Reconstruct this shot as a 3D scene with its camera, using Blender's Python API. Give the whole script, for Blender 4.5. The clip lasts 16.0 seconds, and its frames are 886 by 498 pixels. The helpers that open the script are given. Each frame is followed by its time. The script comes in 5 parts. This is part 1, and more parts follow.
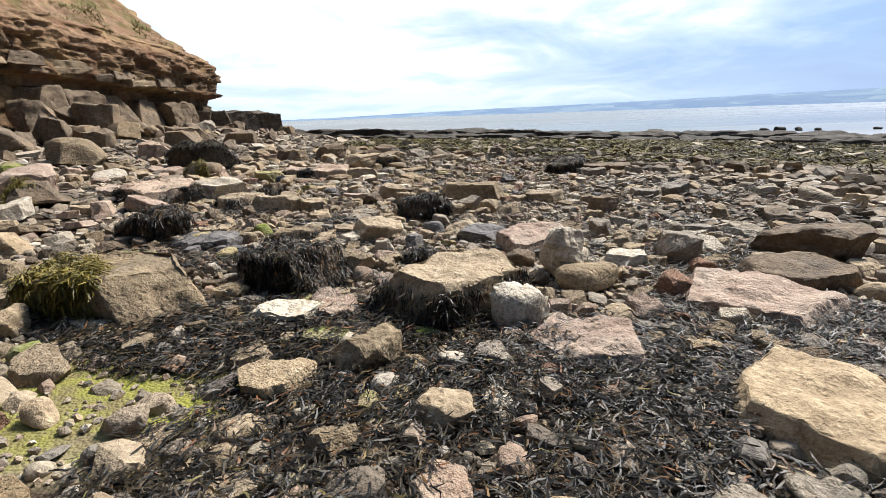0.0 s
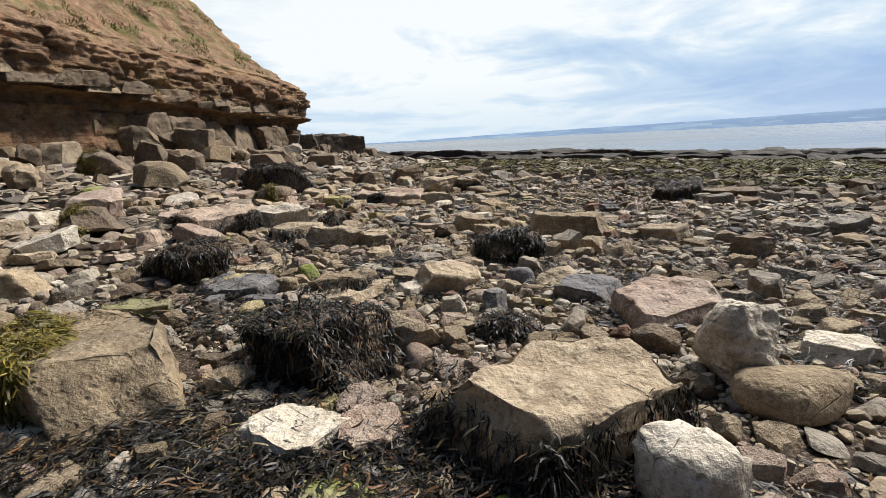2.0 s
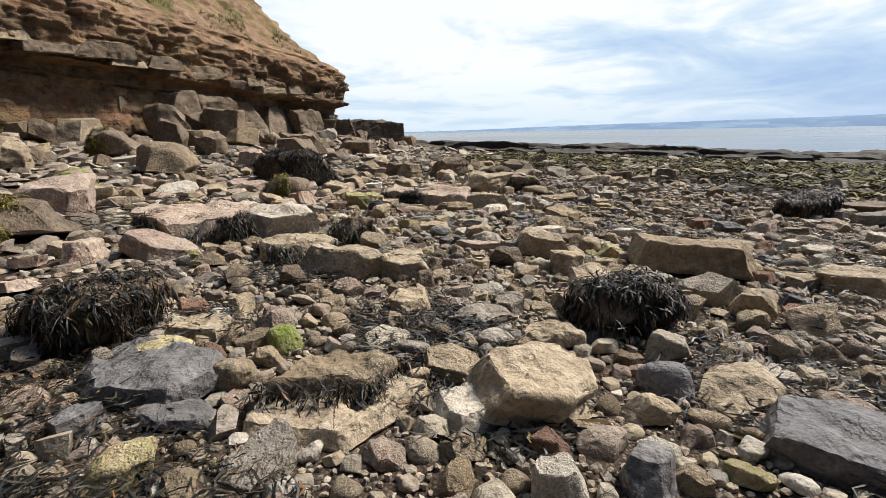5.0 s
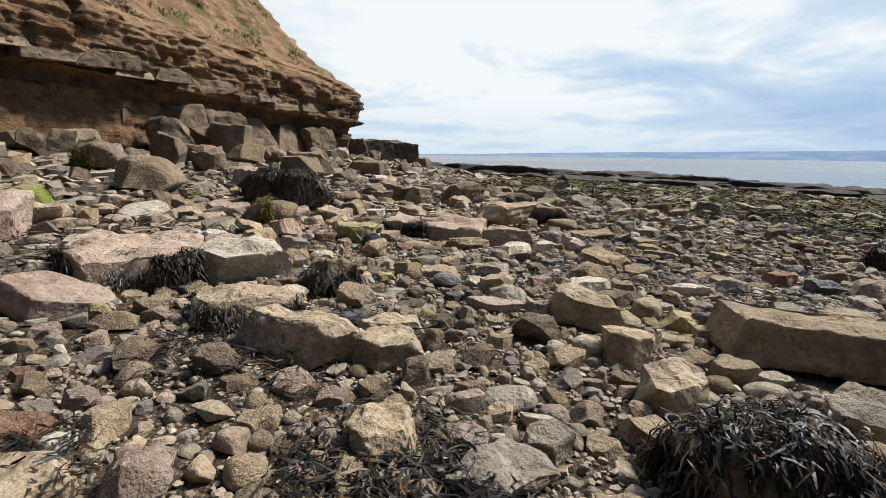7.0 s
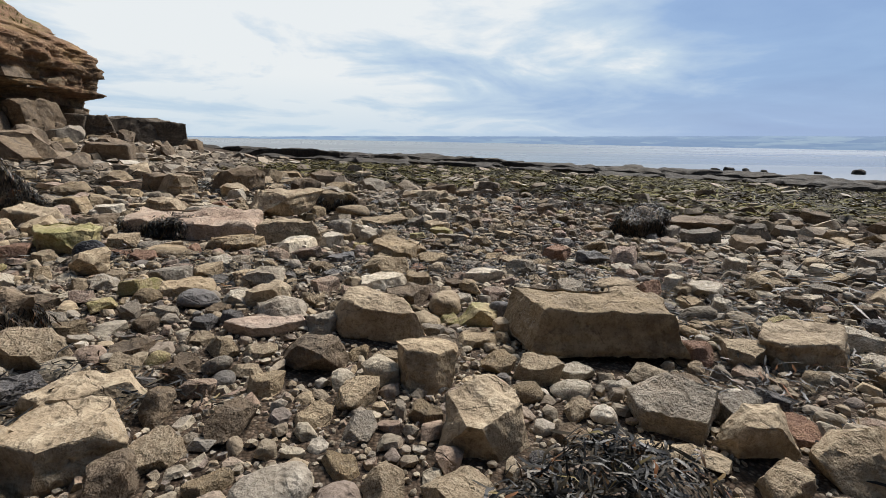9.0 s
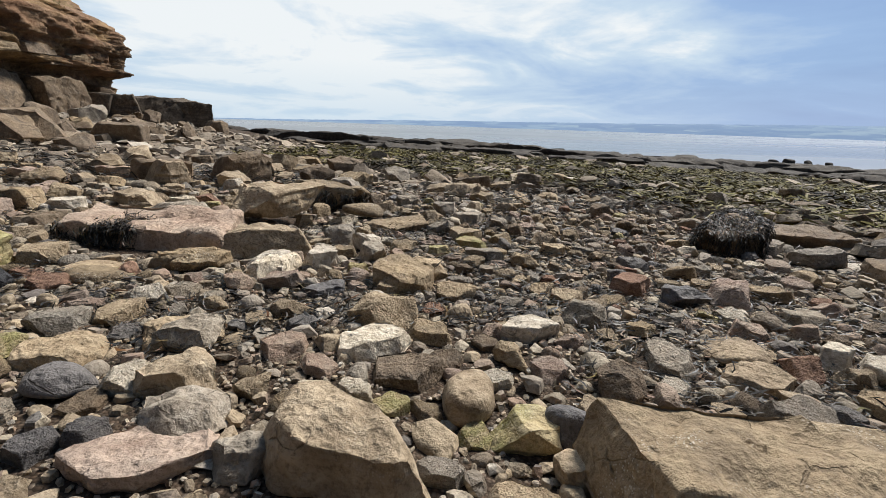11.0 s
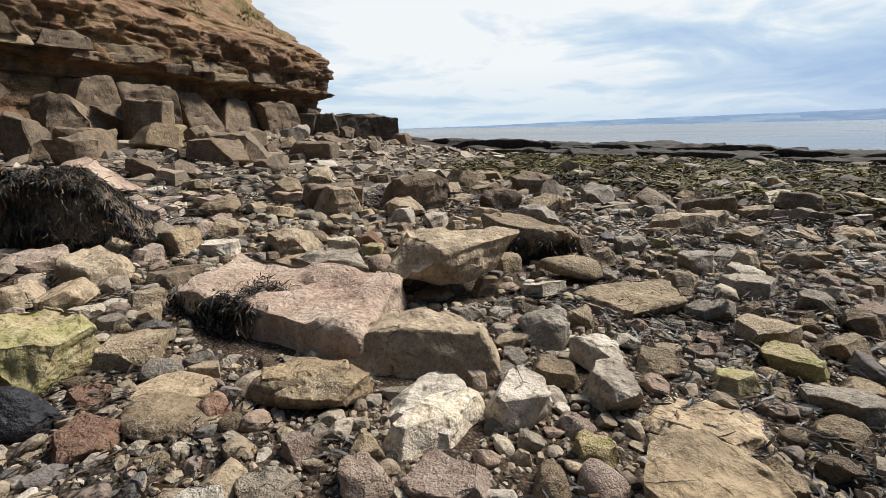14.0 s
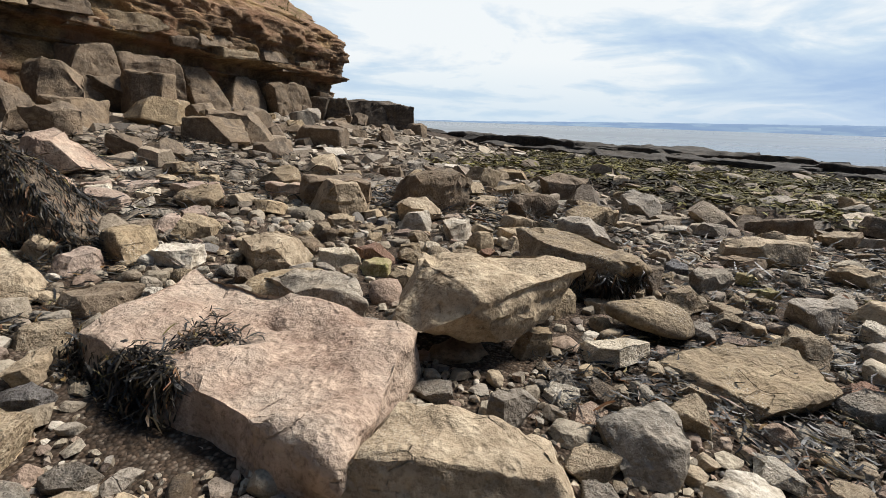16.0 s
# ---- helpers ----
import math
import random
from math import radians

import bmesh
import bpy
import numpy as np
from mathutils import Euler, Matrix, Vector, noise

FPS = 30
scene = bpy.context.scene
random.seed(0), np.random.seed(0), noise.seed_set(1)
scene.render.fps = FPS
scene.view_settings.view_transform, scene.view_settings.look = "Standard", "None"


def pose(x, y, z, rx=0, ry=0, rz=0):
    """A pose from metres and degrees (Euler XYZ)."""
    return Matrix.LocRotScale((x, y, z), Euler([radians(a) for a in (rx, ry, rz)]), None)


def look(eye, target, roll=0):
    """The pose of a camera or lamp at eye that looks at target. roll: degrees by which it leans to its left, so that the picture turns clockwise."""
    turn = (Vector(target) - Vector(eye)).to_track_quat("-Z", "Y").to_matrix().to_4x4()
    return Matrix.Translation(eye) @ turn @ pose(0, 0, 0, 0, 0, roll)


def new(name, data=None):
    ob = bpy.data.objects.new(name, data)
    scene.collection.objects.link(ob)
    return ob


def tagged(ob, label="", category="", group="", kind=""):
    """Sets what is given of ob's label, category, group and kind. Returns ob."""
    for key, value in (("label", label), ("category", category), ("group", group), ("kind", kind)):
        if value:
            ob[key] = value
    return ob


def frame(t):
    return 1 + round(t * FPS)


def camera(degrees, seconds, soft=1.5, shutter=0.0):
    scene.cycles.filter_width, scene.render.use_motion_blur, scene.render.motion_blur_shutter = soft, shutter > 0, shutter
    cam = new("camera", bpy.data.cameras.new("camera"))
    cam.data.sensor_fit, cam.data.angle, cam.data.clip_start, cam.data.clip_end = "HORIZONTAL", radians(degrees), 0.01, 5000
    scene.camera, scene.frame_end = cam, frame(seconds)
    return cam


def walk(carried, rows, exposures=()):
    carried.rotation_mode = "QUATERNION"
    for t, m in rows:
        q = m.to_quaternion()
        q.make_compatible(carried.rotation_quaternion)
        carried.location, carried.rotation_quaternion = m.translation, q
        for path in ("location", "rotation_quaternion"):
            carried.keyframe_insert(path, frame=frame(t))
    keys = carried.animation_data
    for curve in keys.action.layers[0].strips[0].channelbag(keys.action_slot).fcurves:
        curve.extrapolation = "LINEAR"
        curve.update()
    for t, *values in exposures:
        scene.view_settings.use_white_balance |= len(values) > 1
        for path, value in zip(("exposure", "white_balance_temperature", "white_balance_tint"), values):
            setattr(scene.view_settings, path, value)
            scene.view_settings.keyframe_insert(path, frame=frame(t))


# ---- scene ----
import itertools

cam = camera(87.2, 16.0, soft=0.5)
PATH = [
    (0, (0.028, 0.026, 1.539), (0.006, 1.948, 0.989), -1.9),
    (0.5, (-0.042, 0.373, 1.593), (-0.093, 2.291, 1.028), -0.9),
    (1, (0.022, 0.854, 1.454), (-0.076, 2.781, 0.931), -1.2),
    (1.5, (0.045, 1.301, 1.459), (-0.189, 3.232, 0.993), -2.4),
    (2, (-0.094, 1.586, 1.472), (-0.451, 3.501, 1.019), -2.7),
    (2.5, (-0.283, 1.872, 1.551), (-0.653, 3.787, 1.111), -0.3),
    (3, (-0.342, 2.228, 1.462), (-0.702, 4.142, 1.008), 0.6),
    (3.2, (-0.386, 2.44, 1.457), (-0.763, 4.347, 0.986), 0.3),
    (5.3, (-0.849, 4.039, 1.401), (-1.379, 5.905, 0.914), -0.7),
    (5.5, (-0.908, 4.197, 1.401), (-1.461, 6.057, 0.919), -0.5),
    (6, (-1.074, 4.613, 1.538), (-1.667, 6.472, 1.101), 0.4),
    (6.5, (-1.128, 4.962, 1.346), (-1.744, 6.827, 0.965), 1.2),
    (7, (-1.103, 5.292, 1.383), (-1.663, 7.17, 0.987), 0.8),
    (7.5, (-1.116, 5.444, 1.324), (-1.467, 7.376, 0.94), 0.2),
    (8, (-1.193, 5.646, 1.449), (-1.255, 7.596, 1.01), 0.4),
    (8.5, (-1.154, 5.838, 1.404), (-0.955, 7.784, 0.989), 1.3),
    (8.7, (-1.093, 5.963, 1.329), (-0.827, 7.897, 0.897), 0.9),
    (10.8, (-0.758, 7.526, 1.337), (-0.504, 9.45, 0.852), 2.3),
    (11, (-0.757, 7.773, 1.318), (-0.62, 9.702, 0.806), 1.9),
    (11.5, (-0.942, 8.26, 1.327), (-1.112, 10.188, 0.822), -0.4),
    (12, (-1.17, 8.554, 1.481), (-1.484, 10.456, 0.947), 0.2),
    (12.5, (-1.142, 8.89, 1.447), (-1.505, 10.784, 0.917), 0.8),
    (13, (-1.101, 9.455, 1.345), (-1.566, 11.326, 0.811), -0.7),
    (13.5, (-1.173, 9.679, 1.323), (-1.753, 11.524, 0.816), -2.7),
    (14, (-1.325, 9.943, 1.419), (-1.906, 11.79, 0.917), -1.2),
    (14.5, (-1.409, 10.309, 1.304), (-1.97, 12.176, 0.859), 0.2),
    (15, (-1.462, 10.83, 1.352), (-2.042, 12.686, 0.881), 1.2),
    (15.5, (-1.611, 11.015, 1.339), (-2.234, 12.858, 0.872), 1.4),
    (16, (-1.85, 11.07, 1.361), (-2.457, 12.901, 0.831), 2.0),
]
walk(cam, [(t, look(eye, target, roll)) for t, eye, target, roll in PATH], exposures=[(0.0, 0.92), (1.5, 0.70), (3.0, 0.56), (5.5, 0.70), (7.0, 0.56), (8.5, 0.42), (11.0, 0.50), (12.5, 0.64), (14.5, 0.52), (16.0, 0.55)])

# ---- world, sun, light ----
SUN_AZ, SUN_EL = radians(44), radians(50)       # azimuth from +y towards +x
sun_way = Vector((math.sin(SUN_AZ) * math.cos(SUN_EL), math.cos(SUN_AZ) * math.cos(SUN_EL), math.sin(SUN_EL)))
sun = new("sun", bpy.data.lights.new("sun", "SUN"))
sun.data.energy, sun.data.angle, sun.data.color = 4.4, radians(16), (1.0, 0.97, 0.93)
sun.matrix_world = look(sun_way * 60, (0, 0, 0))


class Nodes:
    """Short hand for a node tree."""
    def __init__(self, tree):
        self.tree = tree
        tree.nodes.clear()

    def add(self, kind, operation=None, feature=None):
        node = self.tree.nodes.new(kind)
        if operation:
            node.operation = operation
        if feature:
            node.feature = feature
        return node

    def link(self, a, b):
        self.tree.links.new(a, b)

    def put(self, socket, value):
        if isinstance(value, bpy.types.NodeSocket):
            self.link(value, socket)
        else:
            socket.default_value = value

    def math(self, op, a, b=0.0, c=0.0, clamp=False):
        node = self.add("ShaderNodeMath", operation=op)
        node.use_clamp = clamp
        for s, v in zip(node.inputs, (a, b, c)):
            self.put(s, v)
        return node.outputs[0]

    def mix(self, f, a, b, blend="MIX"):
        node = self.add("ShaderNodeMix")
        node.data_type, node.blend_type = "RGBA", blend
        self.put(node.inputs[0], f)
        for s, v in ((node.inputs[6], a), (node.inputs[7], b)):
            self.put(s, (*v, 1) if isinstance(v, tuple) and len(v) == 3 else v)
        return node.outputs[2]

    def ramp(self, f, *stops):
        node = self.add("ShaderNodeValToRGB")
        e = node.color_ramp.elements
        while len(e) < len(stops):
            e.new(0.5)
        for el, (p, c) in zip(e, stops):
            el.position, el.color = p, (*c, 1) if isinstance(c, tuple) else (c, c, c, 1)
        self.put(node.inputs[0], f)
        return node.outputs[0]

    def noise(self, vec, scale, detail=4.0, rough=0.55, distort=0.0):
        node = self.add("ShaderNodeTexNoise")
        self.link(vec, node.inputs["Vector"])
        for k, v in (("Scale", scale), ("Detail", detail), ("Roughness", rough), ("Distortion", distort)):
            node.inputs[k].default_value = v
        return node.outputs[0]

    def voronoi(self, vec, scale, feature="F1", out="Distance"):
        node = self.add("ShaderNodeTexVoronoi", feature=feature)
        self.link(vec, node.inputs["Vector"])
        node.inputs["Scale"].default_value = scale
        return node.outputs[out]

    def scaled(self, vec, s):
        node = self.add("ShaderNodeVectorMath", operation="MULTIPLY")
        self.link(vec, node.inputs[0])
        node.inputs[1].default_value = s
        return node.outputs[0]


world = bpy.data.worlds.new("sky")
scene.world = world
world.use_nodes = True
n = Nodes(world.node_tree)
sky = n.add("ShaderNodeTexSky")
sky.sky_type, sky.sun_disc, sky.sun_elevation, sky.sun_rotation, sky.dust_density = "NISHITA", False, SUN_EL, SUN_AZ, 2.0
way = n.add("ShaderNodeTexCoord").outputs["Generated"]
xyz = n.add("ShaderNodeSeparateXYZ")
n.link(way, xyz.inputs[0])
up = n.math("ADD", n.math("MAXIMUM", xyz.outputs[2], 0.0), 0.16)
flat = n.add("ShaderNodeCombineXYZ")
n.link(n.math("DIVIDE", xyz.outputs[0], up), flat.inputs[0])
n.link(n.math("DIVIDE", xyz.outputs[1], up), flat.inputs[1])
flat.inputs[2].default_value = 3.3
cloud = n.noise(flat.outputs[0], 0.85, 6.0, 0.55, 0.6)
cloud2 = n.noise(flat.outputs[0], 2.6, 5.0, 0.6, 0.4)
toward = n.add("ShaderNodeVectorMath", operation="DOT_PRODUCT")
n.link(way, toward.inputs[0])
toward.inputs[1].default_value = Vector((math.sin(radians(-14)), math.cos(radians(-14)), 0.42)).normalized()
veil = n.ramp(toward.outputs["Value"], (0.55, 0.0), (0.99, 1.0))
cover = n.math("ADD", n.math("MULTIPLY", cloud, 0.95), n.math("MULTIPLY", veil, 0.46))
cover = n.math("ADD", cover, n.math("MULTIPLY", cloud2, 0.22))
grey = n.ramp(cover, (0.42, (0.20, 0.35, 0.64)), (0.66, (0.30, 0.46, 0.73)), (0.9, (0.58, 0.71, 0.84)), (1.12, (0.86, 0.90, 0.92)))
thin = n.ramp(cover, (0.45, 0.86), (0.85, 0.97))
lit = n.mix(1.0, sky.outputs[0], (0.11, 0.11, 0.11), "MULTIPLY")
pale = n.ramp(xyz.outputs[2], (0.0, 0.75), (0.12, 0.0))
skycol = n.mix(thin, lit, grey)
skycol = n.mix(pale, skycol, n.mix(veil, (0.40, 0.52, 0.76), (0.60, 0.74, 0.84)))
# the cloud thins towards the sun; the sky behind is heavier
glow = n.add("ShaderNodeVectorMath", operation="DOT_PRODUCT")
n.link(way, glow.inputs[0])
glow.inputs[1].default_value = Vector((math.sin(radians(10)), math.cos(radians(10)), 0.35)).normalized()
heavy = n.ramp(n.math("ADD", n.math("MULTIPLY", glow.outputs["Value"], 0.5), 0.5), (0.30, 0.15), (0.88, 1.0))
skycol = n.mix(1.0, skycol, heavy, "MULTIPLY")
bg = n.add("ShaderNodeBackground")
n.link(skycol, bg.inputs[0])
bg.inputs[1].default_value = 0.72
n.link(bg.outputs[0], n.add("ShaderNodeOutputWorld").inputs[0])

# ---- materials ----


def material(name, build):
    m = bpy.data.materials.new(name)
    m.use_nodes = True
    k = Nodes(m.node_tree)
    p = k.add("ShaderNodeBsdfPrincipled")
    k.link(p.outputs[0], k.add("ShaderNodeOutputMaterial").inputs[0])
    build(k, p)
    return m


def bump(k, p, height, strength, distance):
    b = k.add("ShaderNodeBump")
    b.inputs["Strength"].default_value, b.inputs["Distance"].default_value = strength, distance
    k.link(height, b.inputs["Height"])
    k.link(b.outputs[0], p.inputs["Normal"])


def muted(c, by=0.2):
    """A colour with less of its hue, at the same lightness."""
    grey = 0.3 * c[0] + 0.6 * c[1] + 0.1 * c[2]
    return tuple(v + (grey - v) * by for v in c)


def rock_material(name, base, dark, light, rough=0.85, barnacle=0.3, strata=0.0, algae=0.0, many=False, palette=()):
    """Weathered stone: two scales of stain, fine grain, pits and pale barnacle specks."""
    base, dark, light = (muted(c) for c in (base, dark, light))
    palette = tuple((at, muted(c)) for at, c in palette)

    def build(k, p):
        vec = k.add("ShaderNodeTexCoord").outputs["Object"]
        if many:
            rand = k.add("ShaderNodeNewGeometry").outputs["Random Per Island"]
        else:
            rand = k.add("ShaderNodeObjectInfo").outputs["Random"]
            off = k.add("ShaderNodeVectorMath", operation="ADD")
            k.link(vec, off.inputs[0])
            k.link(k.math("MULTIPLY", rand, 37.0), off.inputs[1])
            vec = off.outputs[0]
        big = k.noise(vec, 2.2, 4.0, 0.6)
        mid = k.noise(vec, 9.0, 5.0, 0.65)
        fine = k.noise(vec, 34.0, 5.0, 0.75)
        if palette:
            col = k.ramp(rand, *palette)
            col = k.mix(k.ramp(mid, (0.35, 0.55), (0.65, 0.0)), col, k.mix(1.0, col, (0.45, 0.43, 0.40), "MULTIPLY"))
        else:
            col = k.mix(k.ramp(big, (0.35, 0.0), (0.68, 1.0)), dark, base)
            col = k.mix(k.ramp(mid, (0.45, 0.0), (0.72, 0.85)), col, light)
            shift = k.ramp(rand, (0.0, (0.80, 0.78, 0.76)), (0.5, (1.0, 1.0, 1.0)), (1.0, (1.12, 1.08, 1.0)))
            col = k.mix(1.0, col, shift, "MULTIPLY")
        col = k.mix(k.ramp(fine, (0.36, 0.62), (0.52, 0.0)), col, k.mix(1.0, col, (0.38, 0.35, 0.32), "MULTIPLY"))
        crack = k.voronoi(k.scaled(vec, (1.0, 1.0, 1.6)), 3.2, "DISTANCE_TO_EDGE")
        crack = k.math("ADD", crack, k.math("MULTIPLY", k.math("SUBTRACT", mid, 0.5), 0.16))
        seam = k.math("MULTIPLY", k.ramp(crack, (0.0, 1.0), (0.014, 0.0)), k.ramp(big, (0.54, 0.0), (0.64, 1.0)))
        col = k.mix(k.math("MULTIPLY", seam, 0.45), col, k.mix(1.0, col, (0.25, 0.22, 0.2), "MULTIPLY"))
        if strata:
            sv = k.scaled(vec, (0.5, 0.5, 14.0))
            band = k.noise(sv, 1.0, 3.0, 0.6)
            col = k.mix(k.math("MULTIPLY", k.ramp(band, (0.42, 1.0), (0.56, 0.0)), strata), col, dark)
        if algae:
            green = k.ramp(k.noise(vec, 3.0, 3.0, 0.6), (0.42, 0.0), (0.62, 1.0))
            col = k.mix(k.math("MULTIPLY", green, algae), col, (0.16, 0.20, 0.02))
        if barnacle:
            cell = k.voronoi(vec, 75.0)
            patch = k.ramp(k.noise(vec, 3.5, 2.0), (0.52, 0.0), (0.66, 1.0))
            dot = k.math("MULTIPLY", k.ramp(cell, (0.22, 1.0), (0.34, 0.0)), patch)
            col = k.mix(k.math("MULTIPLY", dot, barnacle), col, (0.50, 0.46, 0.38))
        k.link(col, p.inputs["Base Color"])
        k.link(k.ramp(mid, (0.3, rough - 0.18), (0.7, min(1.0, rough + 0.08))), p.inputs["Roughness"])
        p.inputs["Specular IOR Level"].default_value = 0.16
        pits = k.ramp(k.voronoi(vec, 16.0), (0.0, 0.0), (0.35, 1.0))
        h = k.math("ADD", k.math("MULTIPLY", mid, 1.2), k.math("MULTIPLY", fine, 0.2))
        h = k.math("ADD", h, k.math("MULTIPLY", pits, 0.3))
        h = k.math("SUBTRACT", h, k.math("MULTIPLY", seam, 0.35))
        bump(k, p, h, 1.0, 0.037)
    return material(name, build)


TAN = rock_material("tan sandstone", (0.450, 0.324, 0.182), (0.250, 0.174, 0.094), (0.575, 0.444, 0.275))
OCHRE = rock_material("ochre sandstone", (0.325, 0.222, 0.110), (0.188, 0.132, 0.072), (0.438, 0.324, 0.176), barnacle=0.7)
PINK = rock_material("pink sandstone", (0.42, 0.32, 0.235), (0.288, 0.180, 0.121), (0.575, 0.408, 0.286), barnacle=0.15)
WHITE = rock_material("pale limestone", (0.625, 0.516, 0.374), (0.388, 0.312, 0.209), (0.775, 0.684, 0.539), barnacle=0.1)
GREY = rock_material("grey sandstone", (0.335, 0.262, 0.182), (0.200, 0.168, 0.127), (0.450, 0.384, 0.297), barnacle=0.5)
SLATE = rock_material("slate", (0.169, 0.150, 0.138), (0.100, 0.090, 0.086), (0.263, 0.234, 0.209), rough=0.62, barnacle=0.2)
BROWN = rock_material("brown sandstone", (0.25, 0.165, 0.09), (0.119, 0.086, 0.055), (0.338, 0.246, 0.154), barnacle=0.15, strata=0.18)
YELLOW = rock_material("yellow sandstone", (0.525, 0.396, 0.176), (0.350, 0.252, 0.099), (0.625, 0.504, 0.275), algae=0.35)
GREEN = rock_material("algae-coated stone", (0.275, 0.228, 0.099), (0.150, 0.132, 0.055), (0.400, 0.336, 0.165), algae=0.85)
RED = rock_material("red sandstone", (0.312, 0.162, 0.094), (0.200, 0.102, 0.061), (0.413, 0.240, 0.143), barnacle=0.1)
BLACK = rock_material("wet black stone", (0.027, 0.026, 0.029), (0.015, 0.014, 0.015), (0.050, 0.048, 0.050), rough=0.4, barnacle=0.0)
STONES = rock_material("mixed beach stones", (0.375, 0.300, 0.198), (0.250, 0.240, 0.220), (0.500, 0.480, 0.440), many=True, barnacle=0.15, palette=(
    (0.0, (0.438, 0.324, 0.187)), (0.16, (0.263, 0.210, 0.143)), (0.30, (0.537, 0.432, 0.286)), (0.42, (0.163, 0.144, 0.127)),
    (0.52, (0.388, 0.252, 0.160)), (0.64, (0.338, 0.276, 0.198)), (0.76, (0.500, 0.360, 0.198)), (0.88, (0.213, 0.162, 0.110)), (1.0, (0.650, 0.552, 0.418))))
SHINGLE = rock_material("dull shore stones", (0.3, 0.25, 0.18), (0.2, 0.2, 0.2), (0.4, 0.4, 0.4), many=True, barnacle=0.2, palette=(
    (0.0, (0.486, 0.358, 0.223)), (0.2, (0.230, 0.176, 0.115)), (0.38, (0.594, 0.466, 0.311)), (0.55, (0.142, 0.115, 0.088)), (0.72, (0.365, 0.270, 0.176)), (0.88, (0.189, 0.142, 0.095)), (1.0, (0.702, 0.594, 0.446))))
SHORE = rock_material("dark shore rock", (0.085, 0.066, 0.048), (0.035, 0.029, 0.023), (0.135, 0.11, 0.08), strata=0.4, barnacle=0.2)
SHELF = rock_material("weathered shelf rock", (0.17, 0.125, 0.08), (0.07, 0.052, 0.036), (0.24, 0.185, 0.125), strata=0.5, barnacle=0.1)


def cliff_build(k, p):
    vec = k.add("ShaderNodeTexCoord").outputs["Object"]
    xyz = k.add("ShaderNodeSeparateXYZ")
    k.link(vec, xyz.inputs[0])
    big = k.noise(vec, 0.45, 4.0, 0.6)
    mid = k.noise(vec, 2.5, 5.0, 0.65)
    fine = k.noise(vec, 14.0, 5.0, 0.7)
    band = k.noise(k.scaled(vec, (0.15, 0.15, 3.2)), 1.0, 4.0, 0.6)
    # rock below, bare red-brown earth above; the bedding climbs away from the point
    level = k.math("ADD", xyz.outputs[2], k.math("MULTIPLY", k.math("SUBTRACT", xyz.outputs[1], 35.0), 0.06))
    level = k.math("ADD", level, k.math("MULTIPLY", k.math("SUBTRACT", big, 0.5), 2.2))
    rock = k.mix(k.ramp(mid, (0.35, 0.0), (0.65, 1.0)), (0.075, 0.05, 0.032), (0.27, 0.175, 0.095))
    earth = k.mix(k.ramp(mid, (0.35, 0.0), (0.68, 1.0)), (0.18, 0.11, 0.065), (0.42, 0.265, 0.16))
    col = k.mix(k.ramp(k.math("MULTIPLY", level, 0.1), (0.42, 0.0), (0.58, 1.0)), rock, earth)
    col = k.mix(k.math("MULTIPLY", k.ramp(band, (0.36, 0.8), (0.48, 0.0)), 0.4), col, (0.07, 0.048, 0.032))
    col = k.mix(k.math("MULTIPLY", k.ramp(big, (0.5, 0.0), (0.66, 0.8)), 0.6), col, (0.42, 0.28, 0.12))
    col = k.mix(k.ramp(fine, (0.35, 0.6), (0.6, 0.0)), col, k.mix(1.0, col, (0.4, 0.38, 0.36), "MULTIPLY"))
    red = k.ramp(k.noise(vec, 0.7, 4.0, 0.65), (0.48, 0.0), (0.62, 0.75))
    col = k.mix(red, col, k.mix(mid, (0.13, 0.065, 0.036), (0.30, 0.165, 0.09)))
    turf = k.math("MULTIPLY", k.ramp(k.math("MULTIPLY", level, 0.1), (0.58, 0.0), (0.80, 1.0)), k.ramp(k.noise(vec, 0.8, 4.0, 0.7), (0.48, 0.0), (0.6, 1.0)))
    col = k.mix(k.math("MULTIPLY", turf, 0.8), col, (0.12, 0.12, 0.035))
    k.link(col, p.inputs["Base Color"])
    p.inputs["Roughness"].default_value = 0.92
    p.inputs["Specular IOR Level"].default_value = 0.2
    crack = k.ramp(k.voronoi(k.scaled(vec, (1.0, 1.0, 2.4)), 1.6, "DISTANCE_TO_EDGE"), (0.0, 0.0), (0.06, 1.0))
    h = k.math("ADD", k.math("MULTIPLY", mid, 0.8), k.math("MULTIPLY", fine, 0.5))
    h = k.math("ADD", h, k.math("MULTIPLY", band, 0.9))
    bump(k, p, k.math("ADD", h, k.math("MULTIPLY", crack, 0.15)), 0.9, 0.14)


CLIFF = material("layered cliff rock and earth", cliff_build)


